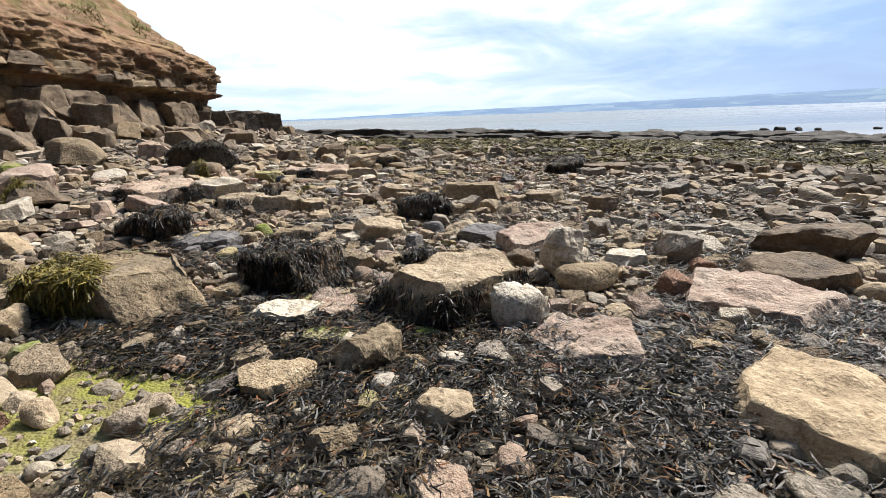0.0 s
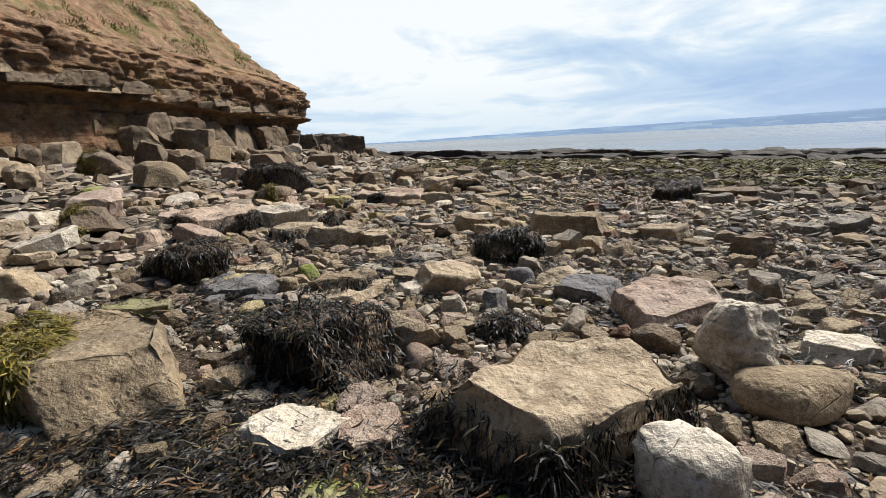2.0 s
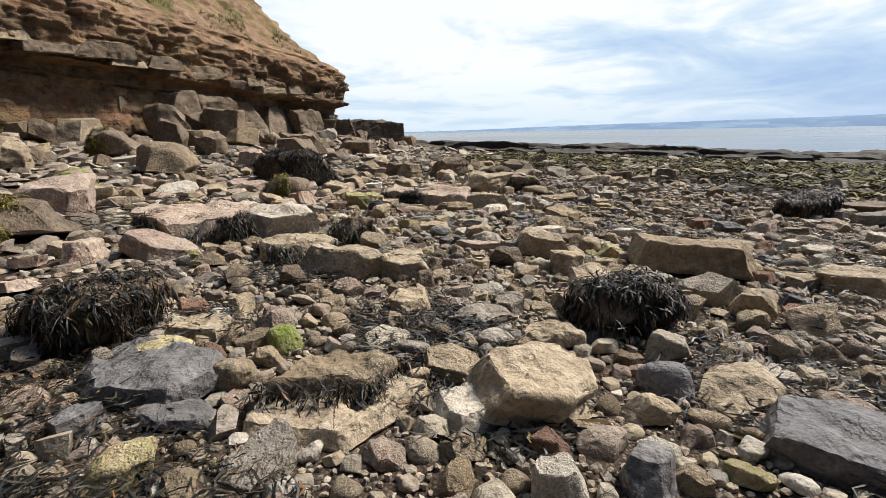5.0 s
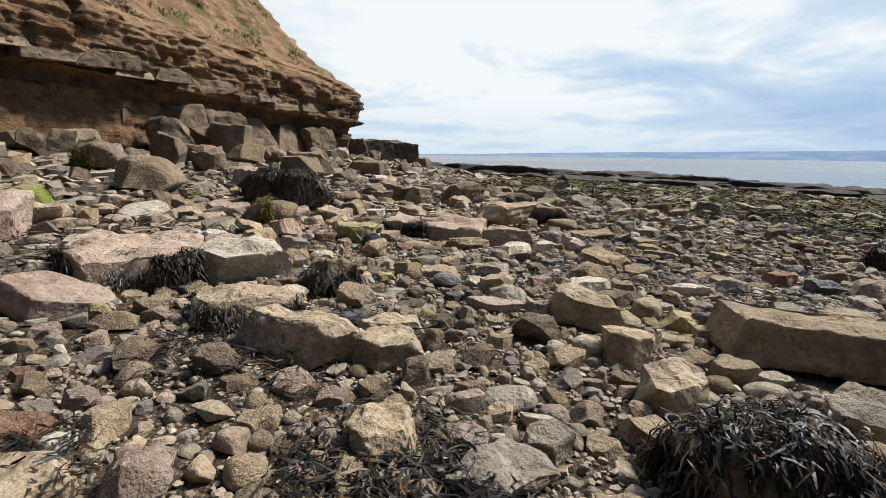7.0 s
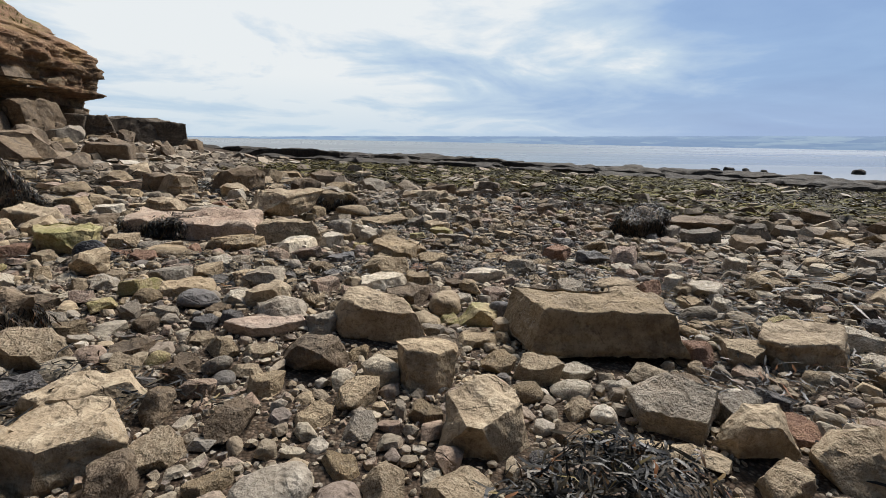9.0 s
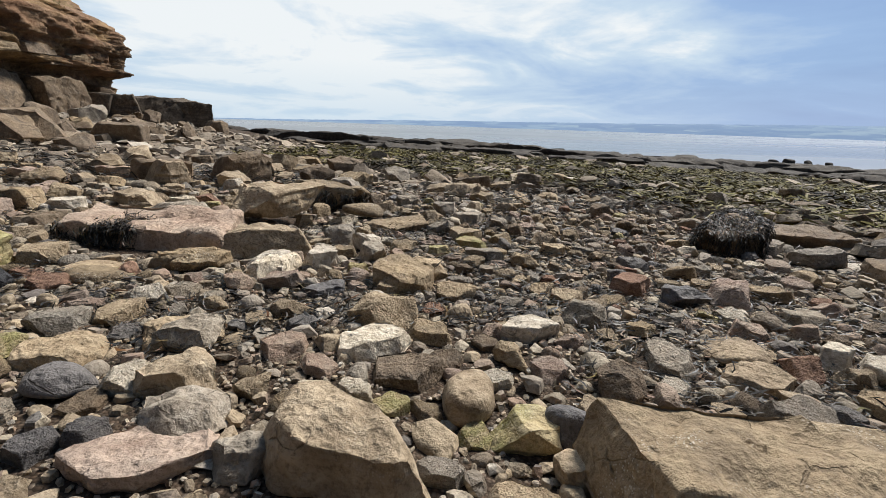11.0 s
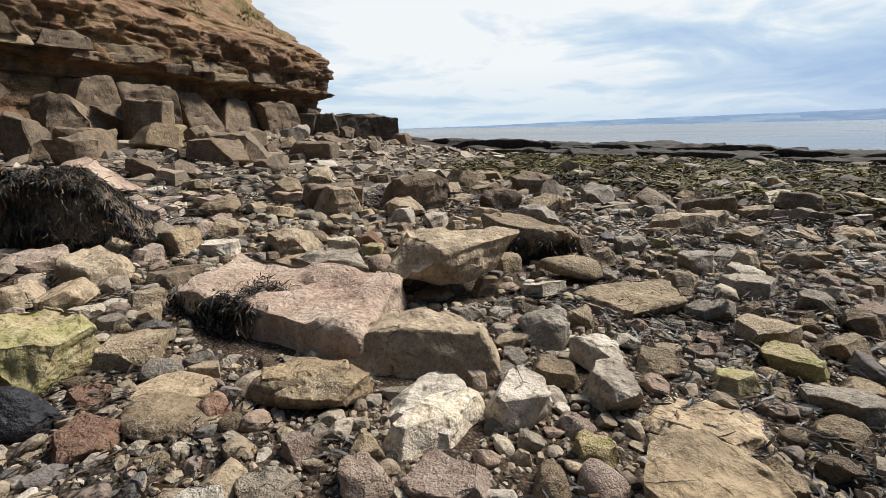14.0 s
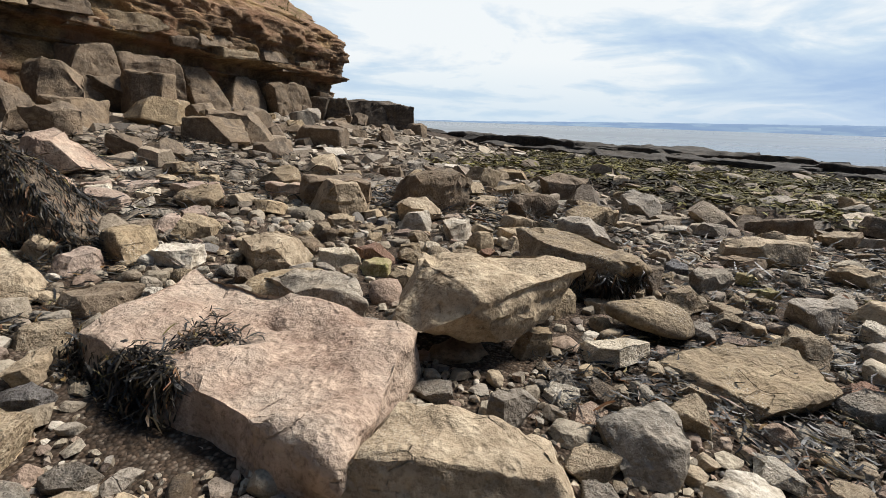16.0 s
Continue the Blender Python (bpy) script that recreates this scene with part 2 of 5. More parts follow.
def ground_build(k, p):
    vec = k.add("ShaderNodeTexCoord").outputs["Object"]
    big = k.noise(vec, 0.5, 4.0, 0.6)
    mid = k.noise(vec, 4.0, 5.0, 0.65)
    grit = k.voronoi(vec, 52.0, out="Color")
    edge = k.voronoi(vec, 52.0)
    col = k.mix(k.ramp(mid, (0.35, 0.0), (0.7, 1.0)), (0.014, 0.010, 0.007), (0.05, 0.035, 0.024))
    sep = k.add("ShaderNodeSeparateColor")
    k.link(grit, sep.inputs[0])
    pebble = k.ramp(sep.outputs[0], (0.0, (0.04, 0.03, 0.022)), (0.3, (0.13, 0.085, 0.055)), (0.55, (0.075, 0.06, 0.045)), (0.8, (0.20, 0.14, 0.10)), (1.0, (0.30, 0.24, 0.18)))
    col = k.mix(k.ramp(edge, (0.1, 0.7), (0.8, 0.1)), col, pebble)
    # a film of bright green algae on wet silt
    spot = k.add("ShaderNodeVectorMath", operation="DISTANCE")
    k.link(k.scaled(vec, (0.8, 1.0, 0.0)), spot.inputs[0])
    spot.inputs[1].default_value = (-1.62, 2.62, 0)
    film = k.math("ADD", spot.outputs["Value"], k.math("MULTIPLY", k.math("SUBTRACT", k.noise(vec, 2.5, 4.0, 0.65), 0.5), 1.9))
    film = k.ramp(film, (0.45, 1.0), (0.85, 0.0))
    silt = k.mix(k.ramp(mid, (0.4, 0.0), (0.6, 1.0)), (0.17, 0.135, 0.085), (0.24, 0.20, 0.12))
    near = k.ramp(k.math("ADD", spot.outputs["Value"], k.math("MULTIPLY", k.math("SUBTRACT", big, 0.5), 1.2)), (0.9, 1.0), (1.5, 0.0))
    col = k.mix(near, col, silt)
    col = k.mix(k.math("MULTIPLY", film, 0.8), col, k.mix(k.ramp(mid, (0.40, 0.0), (0.66, 1.0)), (0.17, 0.14, 0.06), (0.25, 0.26, 0.03)))
    sand = k.add("ShaderNodeVectorMath", operation="DISTANCE")
    k.link(k.scaled(vec, (0.25, 0.6, 0.0)), sand.inputs[0])
    sand.inputs[1].default_value = (13.0 * 0.25, 14.0 * 0.6, 0)
    bare = k.ramp(k.math("ADD", sand.outputs["Value"], k.math("SUBTRACT", big, 0.5)), (0.8, 1.0), (1.0, 0.0))
    col = k.mix(bare, col, k.mix(mid, (0.26, 0.21, 0.16), (0.34, 0.28, 0.22)))
    k.link(col, p.inputs["Base Color"])
    k.link(k.ramp(mid, (0.35, 0.65), (0.65, 0.95)), p.inputs["Roughness"])
    p.inputs["Specular IOR Level"].default_value = 0.06
    h = k.math("ADD", k.math("MULTIPLY", mid, 0.8), k.math("MULTIPLY", k.math("SUBTRACT", 1.0, edge), 0.5))
    bump(k, p, h, 0.8, 0.03)


GROUND = material("gritty beach ground", ground_build)


def sea_build(k, p):
    vec = k.add("ShaderNodeTexCoord").outputs["Object"]
    wave = k.noise(k.scaled(vec, (0.35, 0.9, 1.0)), 1.1, 4.0, 0.6)
    slick = k.noise(k.scaled(vec, (0.004, 0.02, 1.0)), 1.0, 4.0, 0.6)
    k.link(k.mix(slick, (0.07, 0.085, 0.10), (0.10, 0.115, 0.135)), p.inputs["Base Color"])
    k.link(k.ramp(slick, (0.35, 0.22), (0.65, 0.38)), p.inputs["Roughness"])
    bump(k, p, wave, 0.3, 0.03)


SEA = material("calm grey-blue sea", sea_build)


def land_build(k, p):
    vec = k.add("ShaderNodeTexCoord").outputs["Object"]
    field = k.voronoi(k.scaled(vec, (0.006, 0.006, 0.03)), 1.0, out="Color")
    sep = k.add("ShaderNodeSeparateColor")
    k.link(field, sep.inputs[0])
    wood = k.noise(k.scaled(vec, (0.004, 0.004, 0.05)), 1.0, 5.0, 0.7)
    # distance haze is put into the blue field and wood colours
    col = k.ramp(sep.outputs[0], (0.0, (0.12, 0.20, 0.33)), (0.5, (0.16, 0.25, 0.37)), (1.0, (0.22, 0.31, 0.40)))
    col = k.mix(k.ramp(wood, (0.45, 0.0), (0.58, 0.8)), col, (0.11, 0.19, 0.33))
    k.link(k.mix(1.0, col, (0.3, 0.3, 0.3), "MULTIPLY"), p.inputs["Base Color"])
    # the ridge also glows, in place of bright air before it
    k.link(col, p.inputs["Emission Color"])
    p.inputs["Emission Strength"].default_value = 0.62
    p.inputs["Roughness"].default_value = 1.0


LAND = material("far shore with painted haze", land_build)


def weed_material(name, stops, gloss=0.46):
    def build(k, p):
        rand = k.add("ShaderNodeNewGeometry").outputs["Random Per Island"]
        vec = k.add("ShaderNodeTexCoord").outputs["Object"]
        col = k.ramp(rand, *stops)
        col = k.mix(k.ramp(k.noise(vec, 30.0, 3.0), (0.4, 0.0), (0.7, 0.6)), col, k.mix(1.0, col, (1.7, 1.5, 1.1), "MULTIPLY"))
        k.link(col, p.inputs["Base Color"])
        p.inputs["Roughness"].default_value = gloss
        p.inputs["Specular IOR Level"].default_value = 0.24
        bump(k, p, k.noise(vec, 90.0, 2.0), 0.4, 0.004)
    return material(name, build)


WRACK = weed_material("black wet wrack", ((0.0, (0.004, 0.0038, 0.0036)), (0.4, (0.011, 0.0095, 0.008)), (0.72, (0.03, 0.024, 0.016)), (0.90, (0.06, 0.045, 0.025)), (0.96, (0.15, 0.065, 0.028)), (1.0, (0.13, 0.115, 0.045))))
OLIVE = weed_material("olive bladder wrack", ((0.0, (0.05, 0.042, 0.008)), (0.5, (0.10, 0.08, 0.014)), (0.85, (0.16, 0.125, 0.022)), (1.0, (0.22, 0.17, 0.03))), 0.5)


def carpet_build(k, p):
    rand = k.add("ShaderNodeNewGeometry").outputs["Random Per Island"]
    vec = k.add("ShaderNodeTexCoord").outputs["Object"]
    dark = k.ramp(rand, (0.0, (0.008, 0.0065, 0.005)), (0.5, (0.026, 0.02, 0.011)), (1.0, (0.065, 0.048, 0.024)))
    green = k.ramp(rand, (0.0, (0.05, 0.042, 0.015)), (0.5, (0.11, 0.09, 0.034)), (1.0, (0.25, 0.215, 0.06)))
    patch = k.ramp(k.noise(k.scaled(vec, (0.35, 0.8, 1.0)), 1.0, 4.0, 0.65), (0.41, 0.0), (0.53, 1.0))
    k.link(k.mix(patch, dark, green), p.inputs["Base Color"])
    p.inputs["Roughness"].default_value = 0.7
    p.inputs["Specular IOR Level"].default_value = 0.12


CARPET = material("mixed shore wrack", carpet_build)
GRASS = weed_material("dry cliff grass", ((0.0, (0.07, 0.075, 0.025)), (0.5, (0.12, 0.12, 0.045)), (1.0, (0.22, 0.19, 0.09))), 0.8)

# ---- mesh tools ----
rng = np.random.default_rng(11)
PERM = np.concatenate([rng.permutation(256)] * 3)
GRAD = rng.normal(size=(256, 3))
GRAD /= np.linalg.norm(GRAD, axis=1)[:, None]


def perlin(p):
    """Gradient noise, about -0.6 to 0.6, at an array of points."""
    i = np.floor(p).astype(int)
    f = p - i
    u = f * f * f * (f * (f * 6 - 15) + 10)
    total = 0
    for dx in (0, 1):
        for dy in (0, 1):
            for dz in (0, 1):
                c = i + (dx, dy, dz)
                h = PERM[PERM[PERM[c[..., 0] & 255] + (c[..., 1] & 255)] + (c[..., 2] & 255)]
                g = (GRAD[h] * (f - (dx, dy, dz))).sum(-1)
                w = (u[..., 0] if dx else 1 - u[..., 0]) * (u[..., 1] if dy else 1 - u[..., 1]) * (u[..., 2] if dz else 1 - u[..., 2])
                total = total + g * w
    return total


def fractal(p, octaves=4, gain=0.5):
    total, amp = 0, 1.0
    for o in range(octaves):
        total = total + amp * perlin(p * 2.0 ** o + 17.3 * o)
        amp *= gain
    return total


def mesh_of(name, verts, faces, mat, smooth=True):
    """A mesh from arrays; all faces have as many corners."""
    verts, faces = np.asarray(verts, np.float32), np.asarray(faces, np.int32)
    me = bpy.data.meshes.new(name)
    me.vertices.add(len(verts))
    me.vertices.foreach_set("co", verts.ravel())
    count, k = faces.shape
    me.loops.add(count * k)
    me.loops.foreach_set("vertex_index", faces.ravel())
    me.polygons.add(count)
    me.polygons.foreach_set("loop_start", np.arange(count, dtype=np.int32) * k)
    me.polygons.foreach_set("loop_total", np.full(count, k, np.int32))
    me.update(calc_edges=True)
    me.polygons.foreach_set("use_smooth", np.full(count, smooth))
    if smooth and k == 3:
        me.set_sharp_from_angle(angle=radians(38))
    me.materials.append(mat)
    return me


BALLS = {}


def ball(sub):
    """A unit icosphere as arrays."""
    if sub not in BALLS:
        bm = bmesh.new()
        bmesh.ops.create_icosphere(bm, subdivisions=sub, radius=1.0)
        bm.verts.ensure_lookup_table()
        BALLS[sub] = (np.array([v.co[:] for v in bm.verts]), np.array([[v.index for v in f.verts] for f in bm.faces]))
        bm.free()
    return BALLS[sub]


def stone_points(w, d, h, shape, seed, sub):
    """Points of a stone that fills about w x d x h, standing with its middle at the origin: broken faces
    that meet in worn edges, then chips, bedding and pits."""
    r = np.random.default_rng(seed)
    v, faces = ball(sub)
    kind = {"cobble": (5, 4.5, 0.05), "boulder": (11, 13, 0.07), "pitted": (9, 8, 0.12), "block": (7, 24, 0.045), "beam": (5, 22, 0.05), "slab": (4, 40, 0.04)}[shape]
    cuts, hard, rough = kind
    normals, reach = [], []
    lean = {"cobble": 0.2, "boulder": 0.25, "pitted": 0.3, "block": 0.12, "beam": 0.07, "slab": 0.10}[shape]
    for z in (1, -1):
        normals.append((r.normal(0, lean), r.normal(0, lean), z))
        reach.append(1.0)
    sides = {"slab": 5, "block": 5, "beam": 4}.get(shape, 7)
    start = 0.0 if shape == "beam" else r.uniform(0, 6.28)
    loose = 0.1 if shape == "beam" else 0.4
    for i in range(sides):
        a = start + 6.283 * (i + r.uniform(-loose, loose)) / sides
        normals.append((math.cos(a), math.sin(a), r.normal(0.05, 0.22)))
        reach.append(r.uniform(0.78, 1.1))
    for i in range(cuts):
        q = r.normal(size=3)
        q[2] = abs(q[2]) * (0.8 if i % 4 else -0.8) * (0.4 if shape in ("block", "slab", "beam") else 1.0)
        normals.append(tuple(q))
        reach.append(r.uniform(1.12, 1.5) if shape in ("block", "slab", "beam") else r.uniform(1.0, 1.22))
    nn = np.array(normals)
    nn /= np.linalg.norm(nn, axis=1)[:, None]
    ratio = np.maximum(v @ nn.T, 0) / np.array(reach)[None, :]
    p = v * ((ratio ** hard).sum(1) ** (-1 / hard))[:, None]
    p[:, :2] *= 1 - r.uniform(-0.05, 0.22) * p[:, 2:3]
    p[:, 0] += p[:, 2] * r.normal(0, 0.10)
    p[:, 1] += p[:, 2] * r.normal(0, 0.10)
    half = np.array([w, d, h]) / 2
    p = (p - (p.max(0) + p.min(0)) / 2) / ((p.max(0) - p.min(0)) / 2) * half
    size = (w * d * h) ** (1 / 3)
    away = v
    off = r.uniform(0, 90, 3)
    if sub > 2:
        p = p + away * (fractal(p / size * 1.5 + off, 5 if sub > 3 else 3, 0.6) * rough * size)[:, None]
    if shape == "pitted":
        p = p - away * (np.clip(perlin(p / size * 4.5 + off) - 0.16, 0, 1) * 0.5 * size)[:, None]
    if shape in ("block", "slab", "beam") and sub > 3:   # bedding planes show as grooves round the sides
        side = np.clip(1 - np.abs(away[:, 2]) * 1.2, 0, 1)
        lines = perlin(np.stack([p[:, 0] * 0.6, p[:, 1] * 0.6, p[:, 2] * 15], 1) + off)
        p[:, :2] += away[:, :2] * (np.clip(lines, -0.35, 0.2) * 0.07 * side * min(size, 0.7))[:, None]
        # chipped steps on top
        step = np.clip(perlin(np.stack([p[:, 0] / size * 1.8, p[:, 1] / size * 1.8, 0 * p[:, 0]], 1) + off) * 12, -1, 1)
        p[:, 2] += step * 0.014 * size * np.clip(away[:, 2], 0, 1)
    return p, faces


def hull_points(normals, reach):
    """Corners of the solid that the planes enclose."""
    nn = np.array(normals, float)
    nn /= np.linalg.norm(nn, axis=1)[:, None]
    dd = np.array(reach, float)
    tri = np.array(list(itertools.combinations(range(len(nn)), 3)))
    a = nn[tri]
    ok = np.abs(np.linalg.det(a)) > 1e-3
    c = np.linalg.solve(a[ok], dd[tri[ok]][..., None])[..., 0]
    return c[((c @ nn.T) <= dd + 1e-6).all(1)]


def broken_stone(w, d, h, shape, seed, grain=0.0, worn=True):
    """Points and triangles of an angular stone of about w x d x h round the origin: broken planes that meet in
    worn edges; with a grain length the faces are also split fine and given chips, bedding and a rough skin."""
    r = np.random.default_rng(seed)
    lean = {"slab": 0.05, "block": 0.09, "beam": 0.05, "boulder": 0.22}[shape]
    normals, reach = [], []
    for z in (1, -1):
        normals.append((r.normal(0, lean), r.normal(0, lean), z))
        reach.append(1.0)
    sides = 4 if shape == "beam" else int(r.integers(5, 8))
    loose = 0.12 if shape == "beam" else 0.3
    turn = 0.0 if shape == "beam" else r.uniform(0, 6.28)
    steep = min(1.0, max(0.25, 3.2 * h / (w + d)))
    for i in range(sides):
        a = turn + 6.283 * (i + r.uniform(-loose, loose)) / sides
        normals.append((math.cos(a), math.sin(a), r.normal(0.12, 0.3 if shape == "boulder" else 0.2) * steep))
        reach.append(r.uniform(0.72, 1.05))
    for i in range(7 if shape == "boulder" else 5):    # broken rims
        a, tilt = r.uniform(0, 6.283), r.uniform(0.35, 1.6) * (-1 if i % 4 == 3 else 1)
        normals.append((math.cos(a), math.sin(a), tilt))
        m = math.hypot(1.0, tilt)
        reach.append((0.86 + abs(tilt)) / m * (r.uniform(0.74, 0.95) if shape == "boulder" else r.uniform(0.95, 1.04)))
    bm = bmesh.new()
    for c in hull_points(normals, reach):
        bm.verts.new(c)
    bmesh.ops.remove_doubles(bm, verts=bm.verts, dist=0.03)
    bmesh.ops.convex_hull(bm, input=bm.verts)
    bmesh.ops.delete(bm, geom=[v for v in bm.verts if not v.link_faces], context="VERTS")
    bmesh.ops.dissolve_limit(bm, angle_limit=0.06, verts=bm.verts, edges=bm.edges)
    co = np.array([v.co[:] for v in bm.verts])
    mid, half = (co.max(0) + co.min(0)) / 2, (co.max(0) - co.min(0)) / 2
    for v in bm.verts:
        v.co = [(v.co[i] - mid[i]) / half[i] * (w, d, h)[i] / 2 for i in range(3)]
    size = (w * d * h) ** (1 / 3)
    if worn:
        bmesh.ops.bevel(bm, geom=bm.edges[:], offset=(0.13 if shape == "boulder" else 0.085) * min(size, 2.2 * h), segments=2 if grain else 1, profile=0.6, affect="EDGES", clamp_overlap=True)
    bmesh.ops.triangulate(bm, faces=bm.faces[:])
    if grain:
        for k in range(7):
            limit = max(grain, size * 1.2 * 0.5 ** k)
            long = [e for e in bm.edges if e.calc_length() > limit * 1.35]
            if long:
                bmesh.ops.subdivide_edges(bm, edges=long, cuts=1)
                bmesh.ops.triangulate(bm, faces=[f for f in bm.faces if len(f.verts) > 3])
        bm.normal_update()
    bm.verts.index_update()
    p = np.array([v.co[:] for v in bm.verts])
    nrm = np.array([v.normal[:] for v in bm.verts])
    faces = np.array([[v.index for v in f.verts] for f in bm.faces])
    bm.free()
    if grain:
        off = r.uniform(0, 90, 3)
        rough = 0.10 if shape == "boulder" else 0.07
        p = p + nrm * (fractal(p / size * 1.7 + off, 5, 0.55) * rough * size)[:, None]
        # thin sheets broken away from the upper faces, and bedding along the sides
        q = p / max(size, 0.35)
        sheet = np.clip(fractal(np.stack([q[:, 0] * 1.6, q[:, 1] * 1.6, 0 * q[:, 0]], 1) + off, 3, 0.5) * 14, -1, 1)
        p[:, 2] += sheet * 0.020 * size * np.clip(nrm[:, 2], 0, 1)
        side = np.clip(1 - np.abs(nrm[:, 2]) * 1.4, 0, 1)
        lines = perlin(np.stack([p[:, 0] * 0.8, p[:, 1] * 0.8, p[:, 2] * (18 if h > 0.12 else 40)], 1) + off)
        p[:, :2] += nrm[:, :2] * (np.clip(lines * 2, -0.6, 0.4) * 0.045 * side * min(size, 0.7))[:, None]
        pit = np.clip(perlin(p / max(size, 0.3) * 7 + off) - 0.22, 0, 1)
        p = p - nrm * (pit * 0.14 * size)[:, None]
    return p, faces


def skin_normals(p, faces):
    """Outward directions at the points of a closed skin."""
    a, b, c = p[faces[:, 0]], p[faces[:, 1]], p[faces[:, 2]]
    out = np.zeros_like(p)
    n_ = np.cross(b - a, c - a)
    for i in range(3):
        np.add.at(out, faces[:, i], n_)
    return out / np.maximum(np.linalg.norm(out, axis=1)[:, None], 1e-9)


def part(name, me, parent, label=""):
    ob = new(name, me)
    ob.parent = parent
    return tagged(ob, label)


def platform(x, y):
    """1 on the wrack-covered flats towards the water, 0 on the stony beach."""
    edge = np.interp(x, [-8, -1, 2, 4, 7, 12, 30], [24, 21, 18.6, 16.2, 13.6, 12.0, 11]) + 0.7 * np.sin(x * 1.1) + 0.4 * np.sin(x * 2.7)
    return np.clip((y - edge) / 0.9, 0, 1) * np.clip((x + 7.5 - 0.1 * (y - 20)) / 3.0, 0, 1)


def height(x, y):
    """The lie of the beach: it climbs to the cliff, falls to the water, and drops behind the far ledge."""
    x, y = np.asarray(x, float), np.asarray(y, float)
    l, r = np.maximum(0, -x), np.maximum(0, x)
    l2 = np.minimum(l, 24)
    z = -0.06 + 0.03 * l2 + 0.0022 * l2 * l2 - 0.018 * r - 0.0008 * np.minimum(r, 60) ** 2
    back = y - ledge_line(x)
    z = z - 0.012 * np.clip(y - 16, 0, 20) * np.clip((x + 12) / 6, 0, 1)
    back = back - 2.6
    z = np.where(back > 0, z - 0.35 * np.minimum(back, 14), z)
    q = np.stack([x, y, 0 * x], -1)
    z = z + 0.10 * perlin(q * 0.35) + 0.05 * perlin(q * 1.1 + 5)
    z = z + 0.15 * platform(x, y) * np.clip((ledge_line(x) - y) / 6, 0, 1)
    return np.maximum(z, -3.2)


def ledge_line(x):
    return 40.0 - 0.27 * (np.asarray(x, float) + 12) + 0.9 * np.sin(np.asarray(x, float) * 0.45)


SEA_LEVEL = -1.25

# ---- ground, sea, far shore ----


def spaced(a, b, lo, hi, fine, coarse):
    near = np.arange(lo, hi + 1e-6, fine)
    left = lo - np.cumsum(np.geomspace(fine, coarse, 44))
    right = hi + np.cumsum(np.geomspace(fine, coarse, 44))
    return np.concatenate([[a], left[left > a + 1][::-1], near, right[right < b - 1], [b]])


def grid_faces(rows, cols):
    i = np.arange((rows - 1) * cols).reshape(rows - 1, cols)[:, :-1].ravel()
    return np.stack([i, i + 1, i + cols + 1, i + cols], 1)


gx, gy = spaced(-900, 900, -9, 9, 0.13, 60), spaced(-300, 900, -1, 19, 0.13, 60)
GX, GY = np.meshgrid(gx, gy)
GZ = height(GX, GY) + 0.02 * perlin(np.stack([GX * 4, GY * 4, 0 * GX], -1))
ground = new("ground", mesh_of("ground", np.stack([GX, GY, GZ], -1).reshape(-1, 3), grid_faces(len(gy), len(gx)), GROUND))
tagged(ground, "brown gritty beach ground with pebbles and green algae silt", "ground", kind="structure")

sx, sy = np.linspace(-4000, 4000, 41), np.linspace(20, 4700, 41)
SX, SY = np.meshgrid(sx, sy)
sea = new("water", mesh_of("water", np.stack([SX, SY, 0 * SX + SEA_LEVEL], -1).reshape(-1, 3), grid_faces(41, 41), SEA))
tagged(sea, "calm pale grey-blue sea under a cloudy sky", "sea", kind="structure")

# the far shore: a low ridge, its haze painted in as blue colour and glow
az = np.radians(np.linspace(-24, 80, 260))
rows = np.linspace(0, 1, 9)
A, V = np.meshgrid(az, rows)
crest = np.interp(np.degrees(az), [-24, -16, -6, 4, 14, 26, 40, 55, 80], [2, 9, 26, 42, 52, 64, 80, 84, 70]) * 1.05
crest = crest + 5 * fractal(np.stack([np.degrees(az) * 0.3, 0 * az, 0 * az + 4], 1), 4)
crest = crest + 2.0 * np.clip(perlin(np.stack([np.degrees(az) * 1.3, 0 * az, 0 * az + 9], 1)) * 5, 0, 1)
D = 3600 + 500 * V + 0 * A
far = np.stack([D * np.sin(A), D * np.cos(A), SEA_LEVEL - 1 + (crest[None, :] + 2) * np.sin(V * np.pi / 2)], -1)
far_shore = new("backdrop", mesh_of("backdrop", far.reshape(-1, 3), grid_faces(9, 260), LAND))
tagged(far_shore, "low far shore with fields and woods, painted haze blue", "far shore", kind="structure")

# ---- cliff ----


def cliff_foot(y):
    return np.interp(y, [-30, 5, 14, 20, 27, 32, 36, 38], [-24, -21.3, -20.2, -19.4, -18.9, -17.8, -16.9, -17.1])


def dip(y):
    return 0.85 + 0.06 * np.clip(35 - np.asarray(y, float), -2, 40)


LEVELS = [-1.5, 0.0, 1.95, 2.05, 2.42, 2.52, 3.4, 4.7, 5.2, 6.0, 8.0, 12.0, 18.0, 26.0]
INSETS = [0.55, 0.55, 0.60, 1.15, 1.15, -0.20, -0.12, 0.0, 0.55, 2.0, 4.6, 8.4, 15.0, 28.0]


